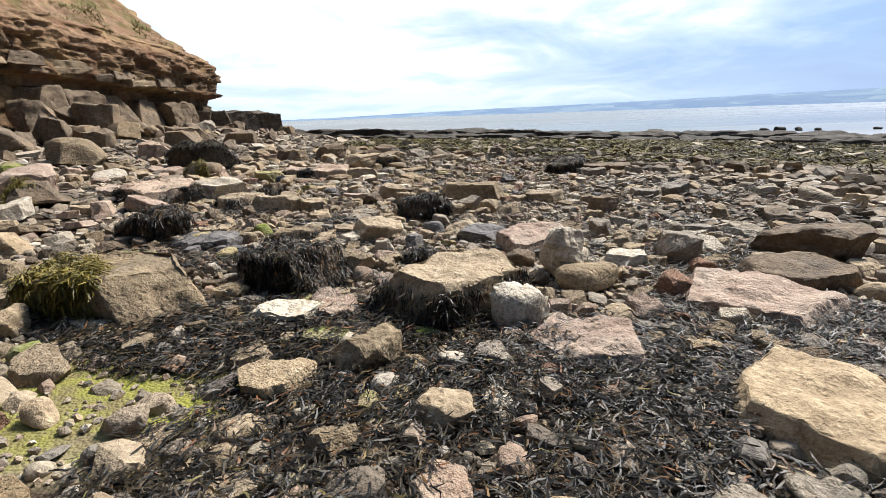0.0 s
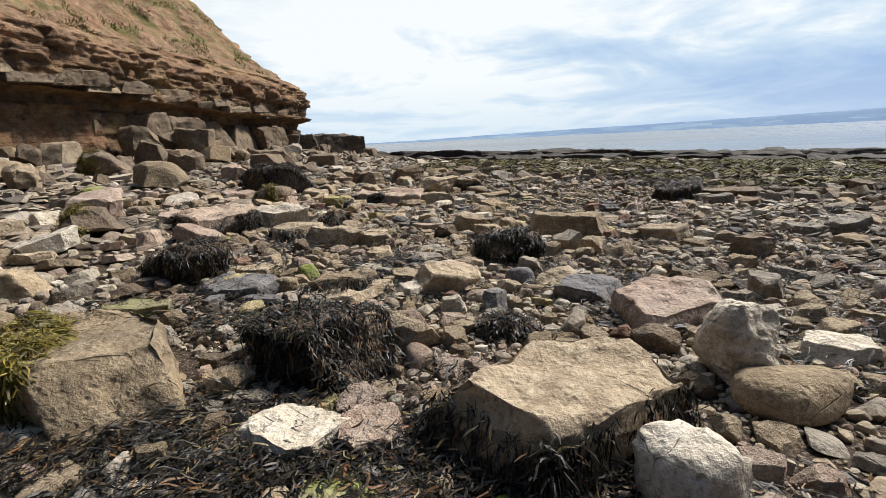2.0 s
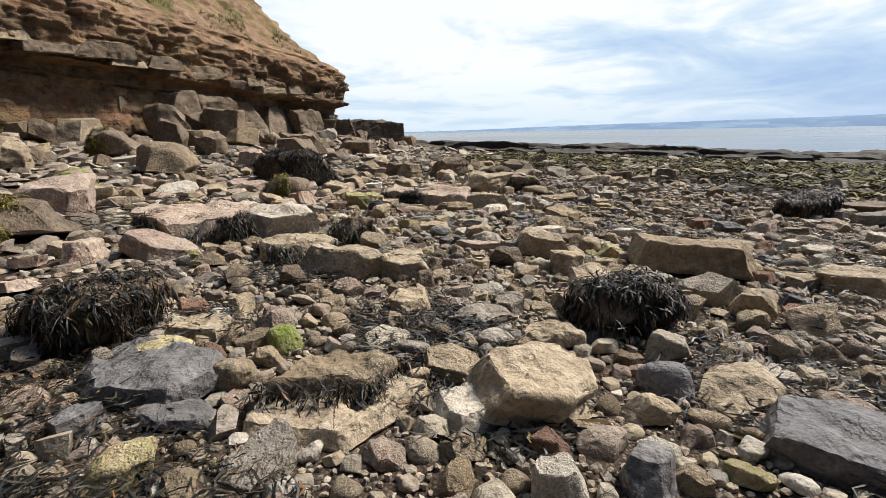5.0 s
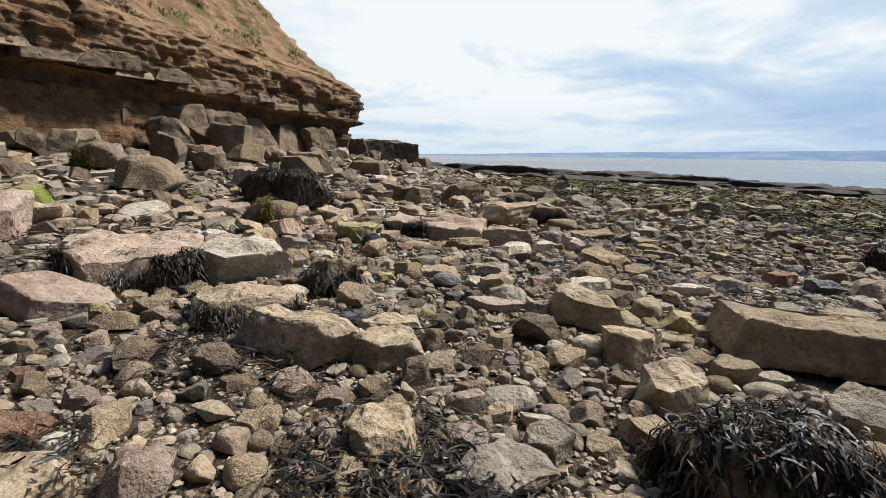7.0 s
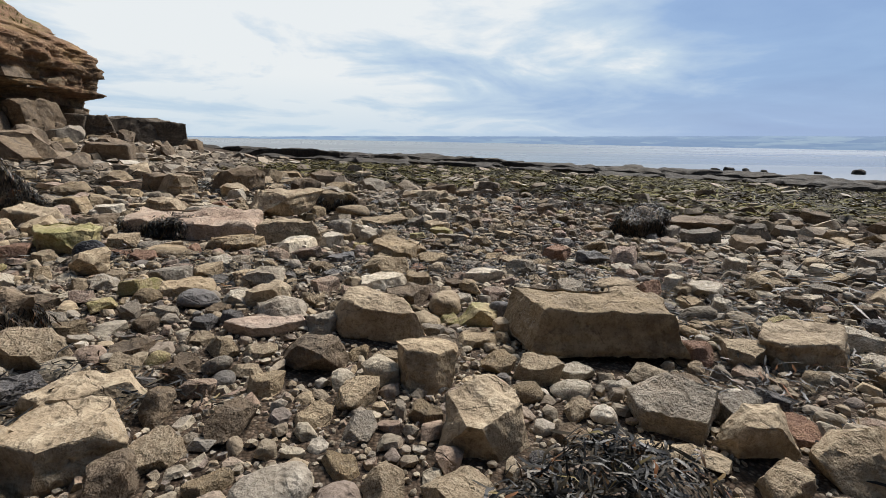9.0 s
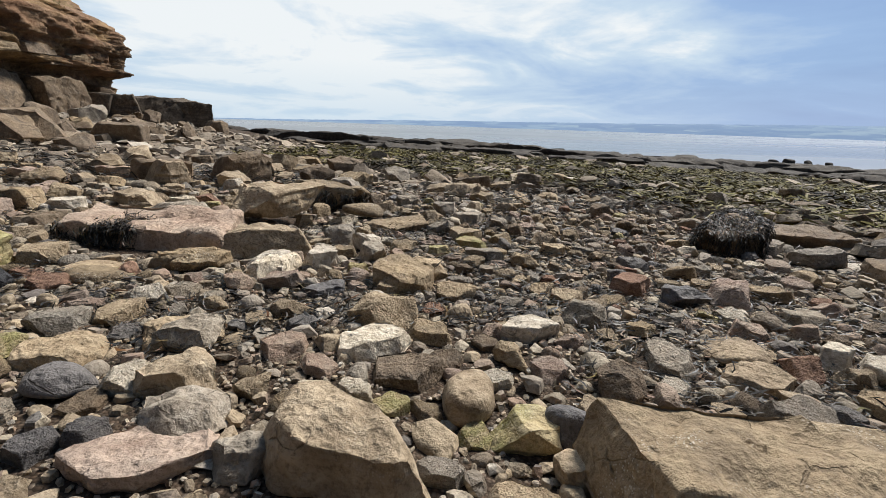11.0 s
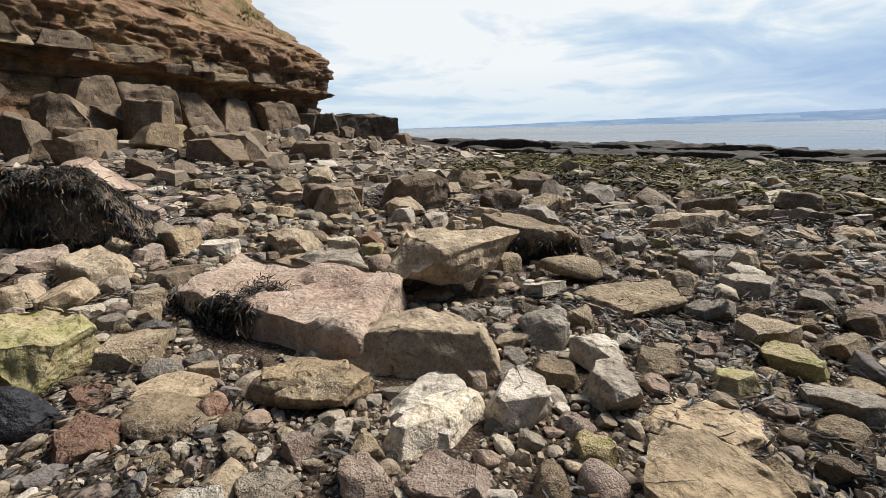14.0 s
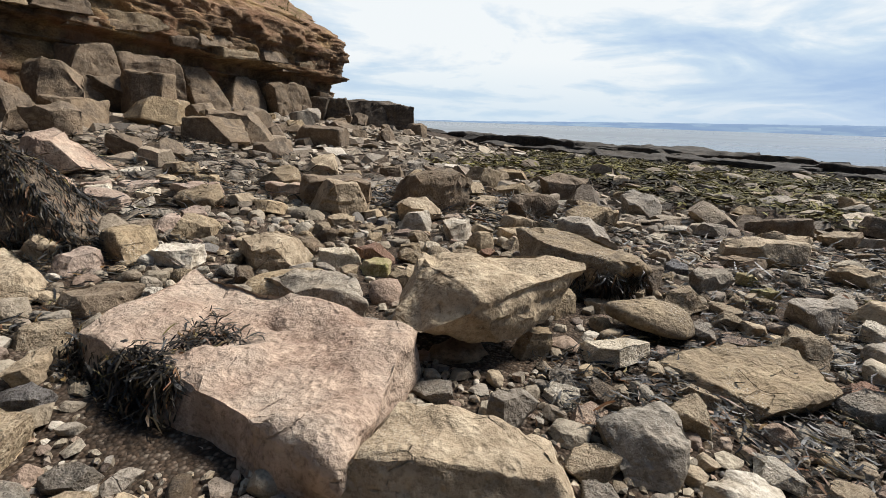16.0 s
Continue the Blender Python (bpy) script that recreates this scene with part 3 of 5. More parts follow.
def cliff_sheet():
    ys = np.concatenate([np.linspace(-30, 9, 60), np.arange(9.1, 36.6, 0.105)])
    zs = np.concatenate([np.arange(-1.5, 1.9, 0.11), np.arange(1.9, 6.2, 0.055), np.arange(6.25, 14, 0.16), np.arange(14, 26, 0.7)])
    Y, Z = np.meshgrid(ys, zs)
    inset = np.interp(Z, LEVELS, INSETS)
    gap = np.clip(0.55 + 1.6 * perlin(np.stack([Y * 0.4, 0 * Y, 0 * Y + 6], -1)), 0.05, 1)
    inset = np.where((Z > 1.95) & (Z < 2.52), inset * gap + 0.15 * (1 - gap), inset)
    # layers with their own thickness, each broken into blocks
    rl = np.random.default_rng(4)
    tops = np.cumsum(rl.uniform(0.16, 0.85, 80)) - 1.5
    layer = np.searchsorted(tops, Z + 0.10 * perlin(np.stack([Y * 0.5, 0 * Y, Z * 0.3], -1)))
    length, start = rl.uniform(0.6, 3.2, 90), rl.uniform(0, 3, 90)
    block = np.floor((Y + 0.25 * perlin(np.stack([Z * 2, Y * 0.7, 0 * Y], -1)) + start[layer]) / length[layer]).astype(int)
    step = rl.uniform(-1, 1, 90)[layer] * 0.10 + (PERM[(PERM[block & 255] + layer) & 255] / 255 - 0.5) * 0.7
    thin = np.searchsorted(np.cumsum(rl.uniform(0.07, 0.26, 260)) - 1.5, Z + 0.16 * perlin(np.stack([Y * 0.9, 0 * Y + 4, Z * 0.5], -1)))
    chip = np.floor((Y + 0.4 * perlin(np.stack([Z * 3, Y * 1.3, 0 * Y + 5], -1))) / 0.55 + rl.uniform(0, 9, 300)[thin]).astype(int)
    step = step + rl.uniform(-1, 1, 300)[thin] * 0.03 + (PERM[(PERM[chip & 255] + thin) & 255] / 255 - 0.5) * 0.15
    upper = np.clip((Z - 5.0) / 1.4, 0, 1)
    low = np.clip((Z - 1.9) / 0.3, 0, 1)
    out = step * (1 - 0.72 * upper) * (0.35 + 0.65 * low)
    q = np.stack([Y * 0.28, Z * 0.28, 0 * Y], -1)
    out = out + 1.0 * fractal(q, 3) * (0.5 + 0.8 * upper) * (1 - 0.8 * np.clip((Y - 31) / 4, 0, 1)) + 0.2 * fractal(q * 6 + 3, 5, 0.6)
    out = out + 0.5 * np.clip(perlin(np.stack([Y * 0.5, Z * 0.16, 0 * Y + 7], -1)), -0.3, 0.5) * upper * 2
    out = out * np.where((Z > 1.95) & (Z < 2.5), 0.35, 1)
    X = cliff_foot(Y) - inset + out
    zz = Z + dip(Y) + 0.05 * perlin(np.stack([Y * 1.3, Z * 1.3, 0 * Y + 2], -1))
    # the point: the ends of the layers turn the corner
    Y2 = Y + np.clip((Y - 35.3) / 1.2, 0, 1) * (0.35 * perlin(np.stack([Z * 2.5, 0 * Z, 0 * Z + 3], -1)) + step * 0.7)
    pts = np.stack([X, Y2, zz], -1)
    back = pts[:, -1:, :].copy()
    back[..., 0] -= 30
    back[..., 1] += 3
    pts = np.concatenate([pts, back], 1)
    return pts.reshape(-1, 3), grid_faces(len(zs), len(ys) + 1)


cv, cf = cliff_sheet()
cliff = new("cliff", mesh_of("cliff", cv, cf, CLIFF))
tagged(cliff, "layered brown sandstone cliff with overhang and earthy grassed slope", "cliff", kind="structure")
y, i = 22.0, 0
while y < 35.4:                                         # the course of big blocks under the overhang
    w = 2.3 + 0.9 * math.sin(i * 2.1)
    p, f = broken_stone(2.2, w * 1.12, 1.95 + 0.15 * math.sin(i * 1.3), "beam", 300 + i, 0.10)
    mid = y + w / 2
    ob = part("block", mesh_of("block", p, f, BROWN), cliff, "square-cut brown sandstone block")
    ob.matrix_basis = pose(float(cliff_foot(mid)) - 0.45 + 0.16 * math.sin(i * 3.7), mid, float(dip(mid)) + 1.0, 3 * math.sin(i), 0, -10 + 4 * math.sin(i * 5))
    y, i = y + w, i + 1
for i in range(16):                                     # ragged slabs that jut from the overhang
    y = 12.5 + i * 1.45 + 0.3 * math.sin(i * 4)
    p, f = broken_stone(1.5, 2.3 + 0.7 * math.sin(i * 1.7), 0.5 + 0.15 * math.sin(i * 2.9), "beam", 400 + i, 0.09)
    ob = part("slab", mesh_of("slab", p, f, OCHRE if i % 3 == 0 else BROWN), cliff, "jutting layered sandstone slab")
    ob.matrix_basis = pose(float(cliff_foot(y)) - 0.3 + 0.15 * math.sin(i * 5.3), y, float(dip(y)) + 2.8 + 0.3 * (i % 2), 3, 2, -6)

# the low dark shelf beyond the point
shelf = tagged(new("rock_shelf"), "low dark flat-topped rock shelf beyond the cliff", "rock shelf", kind="structure")
for i in range(4):
    u = i / 3
    p, f = broken_stone(3.1, 3.4, 2.2 - 0.2 * u, "beam", 500 + i, 0.10)
    ob = part("block", mesh_of("block", p, f, SHELF), shelf)
    ob.matrix_basis = pose(-18.4 + 4.5 * u, 35.1 + 1.8 * u, 1.38 - 0.1 * u, 0, 2, 20 + 3 * math.sin(i * 3))

# the ledge across the far side of the beach
ledge = tagged(new("rock_ledge"), "long dark stepped rock ledge at the water's edge", "rock ledge", kind="structure")
for row, (back, low, deep) in enumerate(((1.0, 0.0, 3.8), (-1.6, 0.22, 2.6))):
    x, i = -13.5, 0
    while x < 34:
        rl = random.Random(i + 90 * row)
        w = rl.uniform(1.4, 4.2)
        top = float(np.interp(x, [-13, 0, 12, 34], [0.62, 0.36, -0.02, -0.75])) + rl.uniform(-0.05, 0.06) - low
        p, f = broken_stone(w * 1.9 + 1.2, deep, 0.9, "beam", 600 + i + 90 * row, 0.2)
        ob = part("slab", mesh_of("slab", p, f, SHORE), ledge)
        ob.matrix_basis = pose(x + w / 2, float(ledge_line(x + w / 2)) + back + rl.uniform(-0.4, 0.4), top - 0.45, rl.uniform(-2, 2), rl.uniform(0, 1.6), -15 + rl.uniform(-4, 4))
        x, i = x + w, i + 1

# ---- seaweed ----


def ribbons(root, way, length, width, sag, r, segments=4, wander=0.5):
    """Flat forked fronds: from each root along way, settling by sag towards the ground. Returns points and faces."""
    n_, k = len(root), segments + 1
    u = np.linspace(0, 1, k)
    turn = r.normal(0, wander, n_)[:, None] * u[None, :] + 0.35 * np.sin(u[None, :] * 7 + r.uniform(0, 6, n_)[:, None])
    c, s = np.cos(turn), np.sin(turn)
    way = way / np.maximum(np.linalg.norm(way, axis=1)[:, None], 1e-6)
    dx = way[:, 0:1] * c - way[:, 1:2] * s
    dy = way[:, 0:1] * s + way[:, 1:2] * c
    dz = way[:, 2:3] - sag[:, None] * u[None, :]
    step = np.stack([dx, dy, dz], -1) * (length / segments)[:, None, None]
    mid = root[:, None, :] + np.concatenate([np.zeros((n_, 1, 3)), np.cumsum(step[:, :-1], 1)], 1)
    side = np.stack([-dy, dx, r.normal(0, 0.5, (n_, 1)) + 0 * dx], -1)
    side /= np.linalg.norm(side, axis=-1)[..., None]
    prof = np.interp(u, [0, 0.35, 0.8, 1], [0.35, 0.8, 1.0, 0.45])
    side = side * (width[:, None] * prof[None, :] / 2)[..., None]
    pts = np.stack([mid - side, mid + side], 2)          # n, k, 2, 3
    base = (np.arange(n_) * k * 2)[:, None] + (np.arange(segments) * 2)[None, :]
    faces = np.stack([base, base + 1, base + 3, base + 2], -1).reshape(-1, 4)
    return pts.reshape(-1, 3), faces


def joined(chunks):
    verts, faces, off = [], [], 0
    for v, f in chunks:
        verts.append(v)
        faces.append(f + off)
        off += len(v)
    return np.concatenate(verts), np.concatenate(faces)


def draped_weed(points, outward, ground_z, seed, mat, count, label, lo=0.0, hi=1.0, sector=None, size=1.0):
    """A clump of wrack that grows on a boulder's skin, from lo to hi of its height, and hangs down it."""
    r = np.random.default_rng(seed)
    mid, top = points.mean(0), points[:, 2].max()
    rise = (points[:, 2] - ground_z) / max(top - ground_z, 0.01)
    turn = np.arctan2(points[:, 1] - mid[1], points[:, 0] - mid[0]) % 6.283
    fit = (rise >= lo) & (rise <= hi)
    if sector is not None:
        fit &= ((turn - sector[0]) % 6.283) < (sector[1] - sector[0])
    patch = perlin(points * 2.3 + seed) + 0.15 * perlin(points * 9 + seed)
    fit &= patch > (-0.38 if sector is None else -0.12)
    pool = np.nonzero(fit)[0]
    if len(pool) < 5:
        pool = np.arange(len(points))
    pick = r.choice(pool, count)
    nrm = outward[pick]
    root = points[pick] + r.normal(0, 0.02, (count, 3)) + nrm * (r.uniform(0.0, 0.035, count) + 0.10 * np.clip(patch[pick], 0, 0.5))[:, None]
    fall = np.array([0, 0, -1.0]) + nrm * nrm[:, 2:3]
    way = fall * 1.0 - nrm * 0.05 + r.normal(0, 0.62, (count, 3)) * (1.1 - 0.6 * np.abs(nrm))
    pts, faces = ribbons(root, way, r.uniform(0.05, 0.12, count) * size, r.uniform(0.007, 0.015, count) * size, r.uniform(0.3, 1.1, count), r, 3, 1.4)
    low = height(pts[:, 0], pts[:, 1]) + 0.01 + 0.04 * r.random(len(pts))
    pts[:, 2] = np.maximum(pts[:, 2], low)
    clump = new("seaweed_clump")
    clump.matrix_basis = pose(float(mid[0]), float(mid[1]), float(ground_z))
    each, one = pts.reshape(count, 8, 3) - np.array([mid[0], mid[1], ground_z]), faces[:3]
    lobe = (np.arctan2(root[:, 1] - mid[1], root[:, 0] - mid[0]) // 1.2567).astype(int) % 5
    for i in range(5):
        own = each[lobe == i]
        if len(own):
            tuft = part("frond_tuft", mesh_of("frond_tuft", own.reshape(-1, 3), (one[None] + (np.arange(len(own)) * 8)[:, None, None]).reshape(-1, 4), mat), clump)
            tagged(tuft, "", kind="stuff")
    return tagged(clump, label, "seaweed", "seaweed on the rocks")


def weed_mat(spots, seed, mat, name, label, size=1.0, segments=4, lift=0.05):
    """Fronds that lie combed and tangled on the ground, over ovals (x, y, rx, ry, count)."""
    r = np.random.default_rng(seed)
    chunks = []
    for x, y, rx, ry, count in spots:
        a, q = r.uniform(0, 2 * np.pi, count), np.sqrt(r.random(count))
        px, py = x + rx * q * np.cos(a), y + ry * q * np.sin(a)
        keep = perlin(np.stack([px * 1.3, py * 1.3, 0 * px + seed], 1)) > -0.27 + 0.3 * (q - 0.5)
        px, py = px[keep], py[keep]
        n_ = len(px)
        comb = 3.0 * perlin(np.stack([px * 0.8, py * 0.8, 0 * px], 1)) * 2 - 1.3 + r.normal(0, 0.9, n_)
        way = np.stack([np.cos(comb), np.sin(comb), r.normal(0.15, 0.25, n_)], 1)
        root = np.stack([px, py, height(px, py) + 0.012 + lift * r.random(n_)], 1)
        pts, faces = ribbons(root, way, r.uniform(0.07, 0.19, n_) * size, r.uniform(0.009, 0.019, n_) * size, r.uniform(0.1, 0.45, n_), r, segments, 1.1)
        pts[:, 2] = np.maximum(pts[:, 2], height(pts[:, 0], pts[:, 1]) + 0.004 + 0.03 * r.random(len(pts)))
        chunks.append((pts, faces))
    v, f = joined(chunks)
    return tagged(new(name, mesh_of(name, v, f, mat)), label, "seaweed", kind="stuff")


# ---- boulders ----
TAKEN = []


def boulder(x, y, w, d, h, yaw, mat, shape, weed, lift, label, lean=None, seed=None):
    """One rock of the beach, bedded a little into the ground, and the wrack that grows on it."""
    i = len(TAKEN)
    tall = h * 1.16
    sub = 5 if w > 1.25 and y < 15 and x > -6 else 4
    own = 40 + i if seed is None else seed
    if shape in ("cobble", "pitted"):
        p, f = stone_points(w, d, tall, shape, own, sub)
    else:
        p, f = broken_stone(w, d, tall, shape, own, min(0.11, max(0.022, 0.045 * (w * d) ** 0.5)) * (1.0 if y < 15 and x > -6 else 1.7))
    rr = random.Random(i)
    tip = 4 if shape in ("slab", "block", "beam") else 8
    lean = lean or (rr.uniform(-tip, tip), rr.uniform(-tip, tip))
    ob = new("rock", mesh_of("rock", p, f, mat))
    z = float(height(x, y)) + lift
    ob.matrix_basis = pose(x, y, z + h - tall / 2, lean[0], lean[1], yaw)
    tagged(ob, label, "rock", "rocks on the beach")
    TAKEN.append((x, y, max(w, d) * 0.42))
    m = np.array(ob.matrix_basis)
    skin = p @ m[:3, :3].T + m[:3, 3]
    nrm = skin_normals(skin, f)
    area = max(w, 0.5) * max(d, 0.4)
    if weed == "black":
        draped_weed(skin, nrm, z, i, WRACK, min(16000, int(8000 * area + 1500)), "thick black wrack draped over a boulder", 0.02, 1.0, size=1.0 if w < 2.2 else 1.3)
    elif weed == "olive":
        draped_weed(skin, nrm, z, i, OLIVE, int(3800 * area + 500), "olive-yellow bladder wrack over a boulder", 0.1, 1.0, (2.4, 5.3))
    elif weed == "skirt":
        draped_weed(skin, nrm, z, i, WRACK, int(2200 * area + 400), "fringe of dark wrack hanging round a rock", 0.02, 0.68, (3.2, 6.9))
    elif weed == "left":
        draped_weed(skin, nrm, z, i, WRACK, int(1100 * area + 300), "dark wrack hanging from one end of a slab", 0.05, 0.7, (2.7, 4.7))
    return ob


boulder(-2.85, 3.85, 1.75, 1.00, 0.36, -14, OCHRE, "block", "olive", 0, "large tan sandstone boulder under olive wrack", lean=(2, 0))
boulder(-1.50, 4.35, 1.00, 0.80, 0.38, 10, BROWN, "boulder", "black", 0, "brown boulder almost hidden by black wrack")
boulder(0.00, 3.78, 1.32, 0.92, 0.40, 24, TAN, "block", "skirt", 0, "large flat-topped tan sandstone block with wrack skirt", lean=(4, 1))
boulder(1.20, 4.50, 0.46, 0.50, 0.50, 19, WHITE, "boulder", "-", 0, "upright whitish angular limestone")
boulder(1.33, 4.20, 0.61, 0.44, 0.22, 8, OCHRE, "cobble", "-", 0, "rounded barnacled brown cobble")
boulder(0.59, 3.41, 0.48, 0.35, 0.30, 19, WHITE, "pitted", "-", 0, "pale pitted limestone with worn holes")
boulder(1.02, 2.98, 0.90, 0.72, 0.11, -50, PINK, "slab", "-", 0, "pink sandstone slab lying on wrack", lean=(6, -3))
boulder(2.75, 3.70, 1.35, 0.95, 0.16, -25, PINK, "slab", "-", 0, "long pale pink sandstone slab", lean=(6, 0))
boulder(2.00, 2.20, 1.15, 0.85, 0.15, 60, TAN, "slab", "-", 0, "broad tan sandstone slab with broken edge", lean=(3, 0))
boulder(1.02, 5.60, 1.10, 0.90, 0.24, 40, PINK, "slab", "-", 0, "rough reddish sandstone slab", lean=(5, -3))
boulder(-0.50, 2.84, 0.49, 0.35, 0.23, 17, OCHRE, "boulder", "-", 0, "wet barnacled brown boulder")
boulder(-0.04, 2.26, 0.48, 0.35, 0.11, -18, TAN, "block", "-", 0, "blocky tan stone ringed by wrack")
boulder(-1.30, 3.54, 0.63, 0.45, 0.12, -0, WHITE, "slab", "-", 0, "chalky pale slab among beach stones")
boulder(1.95, 4.90, 0.52, 0.37, 0.14, -14, WHITE, "slab", "-", 0, "light grey flat stone")
boulder(2.59, 5.03, 0.48, 0.62, 0.30, -1, GREY, "block", "-", 0, "grey-brown leaning angular rock")
boulder(3.43, 4.46, 1.14, 0.82, 0.21, 3, BROWN, "block", "-", 0, "brown weathered sandstone block")
boulder(4.19, 5.29, 1.23, 0.89, 0.39, -23, BROWN, "block", "-", 0, "dark brown weathered sandstone block")
boulder(-2.84, 3.47, 0.66, 0.48, 0.07, -11, WHITE, "slab", "-", 0, "whitish flat stone on algae")
boulder(-2.21, 2.21, 0.19, 0.16, 0.12, -8, TAN, "cobble", "-", 0, "smooth tan cobble on algae")
boulder(-1.12, 1.92, 0.15, 0.19, 0.09, 19, OCHRE, "cobble", "-", 0, "smooth orange-tan cobble among beach stones")
boulder(-1.14, 2.17, 0.32, 0.23, 0.07, 12, TAN, "cobble", "-", 0, "smooth flat tan cobble")
boulder(-0.89, 3.17, 0.46, 0.33, 0.07, -15, GREEN, "slab", "-", 0, "thin greenish flat stone")
boulder(-7.98, 9.06, 0.92, 1.16, 0.53, 24, PINK, "slab", "-", 0, "broad orange-pink sandstone slab")
boulder(-2.81, 2.85, 0.18, 0.27, 0.11, -14, GREEN, "slab", "-", 0, "flat stone with green algae")
boulder(-0.66, 2.63, 0.13, 0.09, 0.08, 5, WHITE, "cobble", "-", 0, "small white rounded stone")
boulder(0.03, 2.79, 0.22, 0.16, 0.10, -17, WHITE, "cobble", "-", 0, "pale knobbly stone among beach stones")
boulder(-3.04, 5.70, 0.90, 0.65, 0.12, -15, SLATE, "slab", "-", 0, "dark grey flat slab")
boulder(0.47, 6.05, 0.77, 0.55, 0.15, 18, SLATE, "slab", "-", 0, "dark grey slab beside pink sandstone")
boulder(-0.81, 3.33, 0.13, 0.11, 0.08, -5, SLATE, "cobble", "-", 0, "grey-blue rounded pebble stone")
boulder(-0.16, 3.21, 0.33, 0.24, 0.08, -6, GREEN, "cobble", "-", 0, "olive rounded oblong stone")
boulder(-0.52, 3.27, 0.23, 0.17, 0.07, 26, OCHRE, "cobble", "-", 0, "reddish brown rounded stone")
boulder(0.52, 9.05, 1.30, 0.60, 0.26, -8, OCHRE, "beam", "-", 0.1, "long layered brown sandstone block", lean=(0, 1))
boulder(-0.30, 7.35, 0.78, 0.66, 0.36, 10, BROWN, "boulder", "black", 0, "brown boulder buried under black wrack")
boulder(-0.90, 6.10, 0.72, 0.62, 0.20, 40, TAN, "slab", "-", 0.05, "large tilted tan sandstone slab", lean=(9, 8))
boulder(-1.95, 5.85, 0.72, 0.45, 0.17, 10, OCHRE, "block", "skirt", 0, "ochre sandstone block fringed with wrack")
boulder(-1.17, 5.88, 0.45, 0.32, 0.10, 27, WHITE, "block", "-", 0, "pale angular stone among beach stones")
boulder(-2.88, 7.85, 0.95, 0.42, 0.26, -6, TAN, "beam", "-", 0.03, "long tan sandstone block")
boulder(-3.62, 8.20, 1.05, 0.75, 0.25, 4, TAN, "slab", "skirt", 0, "tan sandstone boulder fringed with wrack")
boulder(-2.45, 8.41, 0.56, 0.40, 0.13, 30, TAN, "slab", "-", 0, "flat tan stone among beach stones")
boulder(-1.90, 7.12, 0.44, 0.34, 0.16, -30, TAN, "block", "-", 0, "square tan sandstone block", lean=(5, 0))
boulder(-1.38, 7.07, 0.52, 0.37, 0.10, 37, GREY, "boulder", "-", 0, "dark grey flattened boulder")
boulder(-4.55, 9.30, 1.15, 0.90, 0.36, 10, WHITE, "slab", "-", 0, "pale tan sandstone block", lean=(8, 0))
boulder(-5.35, 8.70, 1.50, 1.15, 0.30, 10, PINK, "slab", "skirt", 0, "big pinkish brown slab", lean=(6, 0))
boulder(-5.43, 7.23, 0.36, 0.53, 0.22, 8, PINK, "slab", "-", 0, "pinkish tan angular slab")
boulder(-3.19, 5.97, 0.40, 0.29, 0.10, 4, YELLOW, "cobble", "-", 0, "yellowish stone with algae")
boulder(-3.21, 6.35, 0.51, 0.37, 0.09, 1, TAN, "block", "-", 0, "tan angular stone among beach stones")
boulder(-2.53, 6.31, 0.24, 0.25, 0.15, 11, GREEN, "cobble", "-", 0, "olive-green smooth cobble among beach stones")
boulder(-2.57, 5.81, 0.30, 0.22, 0.16, 23, OCHRE, "cobble", "-", 0, "orange-brown smooth oblong cobble")
boulder(-0.83, 6.89, 0.48, 0.35, 0.09, -4, TAN, "boulder", "-", 0, "pale tan boulder among beach stones")
boulder(-0.50, 8.05, 0.55, 0.36, 0.20, 35, TAN, "block", "-", 0, "triangular pale tan block", lean=(8, 0))
boulder(-0.07, 6.88, 0.34, 0.26, 0.17, 10, GREY, "block", "-", 0, "grey-tan angular block among beach stones")
boulder(-0.17, 6.47, 0.33, 0.24, 0.18, 9, SLATE, "cobble", "-", 0, "big smooth dark grey cobble")
boulder(0.18, 6.49, 0.54, 0.39, 0.13, 31, TAN, "boulder", "-", 0, "tan rounded boulder among beach stones")
boulder(-0.30, 6.16, 0.30, 0.22, 0.12, 17, TAN, "boulder", "-", 0, "barnacled tan boulder among beach stones")
boulder(-2.96, 5.24, 0.17, 0.24, 0.11, 10, SLATE, "slab", "-", 0, "slate-grey flat slab among beach stones")
boulder(-2.61, 5.46, 0.42, 0.30, 0.07, 18, SLATE, "boulder", "-", 0, "purple-grey stone with white veins")
boulder(-1.02, 9.35, 0.85, 0.45, 0.22, -30, TAN, "slab", "-", 0.04, "tilted tan slab among beach stones", lean=(10, 6))
boulder(0.73, 7.85, 0.38, 0.27, 0.23, -2, TAN, "boulder", "-", 0, "rough tan boulder among beach stones")
boulder(3.55, 13.63, 1.47, 0.75, 0.41, 41, BROWN, "boulder", "black", 0, "flat boulder draped in dark wrack")
boulder(-0.74, 8.62, 0.35, 0.38, 0.22, -1, TAN, "block", "-", 0, "tan wedge-shaped stone among beach stones")
boulder(-1.43, 7.73, 0.34, 0.24, 0.08, 33, GREY, "cobble", "-", 0, "grey rounded cobble among beach stones")
boulder(-1.18, 6.68, 0.27, 0.19, 0.11, 33, GREY, "cobble", "-", 0, "grey barnacled cobble among beach stones")
boulder(-3.42, 9.21, 0.62, 0.59, 0.32, 3, BROWN, "boulder", "skirt", 0, "brown boulder with trailing wrack")
boulder(-9.88, 10.64, 0.83, 0.54, 0.40, 52, GREEN, "boulder", "-", 0, "boulder coated in bright green algae")
boulder(-1.65, 6.40, 0.23, 0.17, 0.11, 14, GREY, "cobble", "-", 0, "pale grey angular cobble")
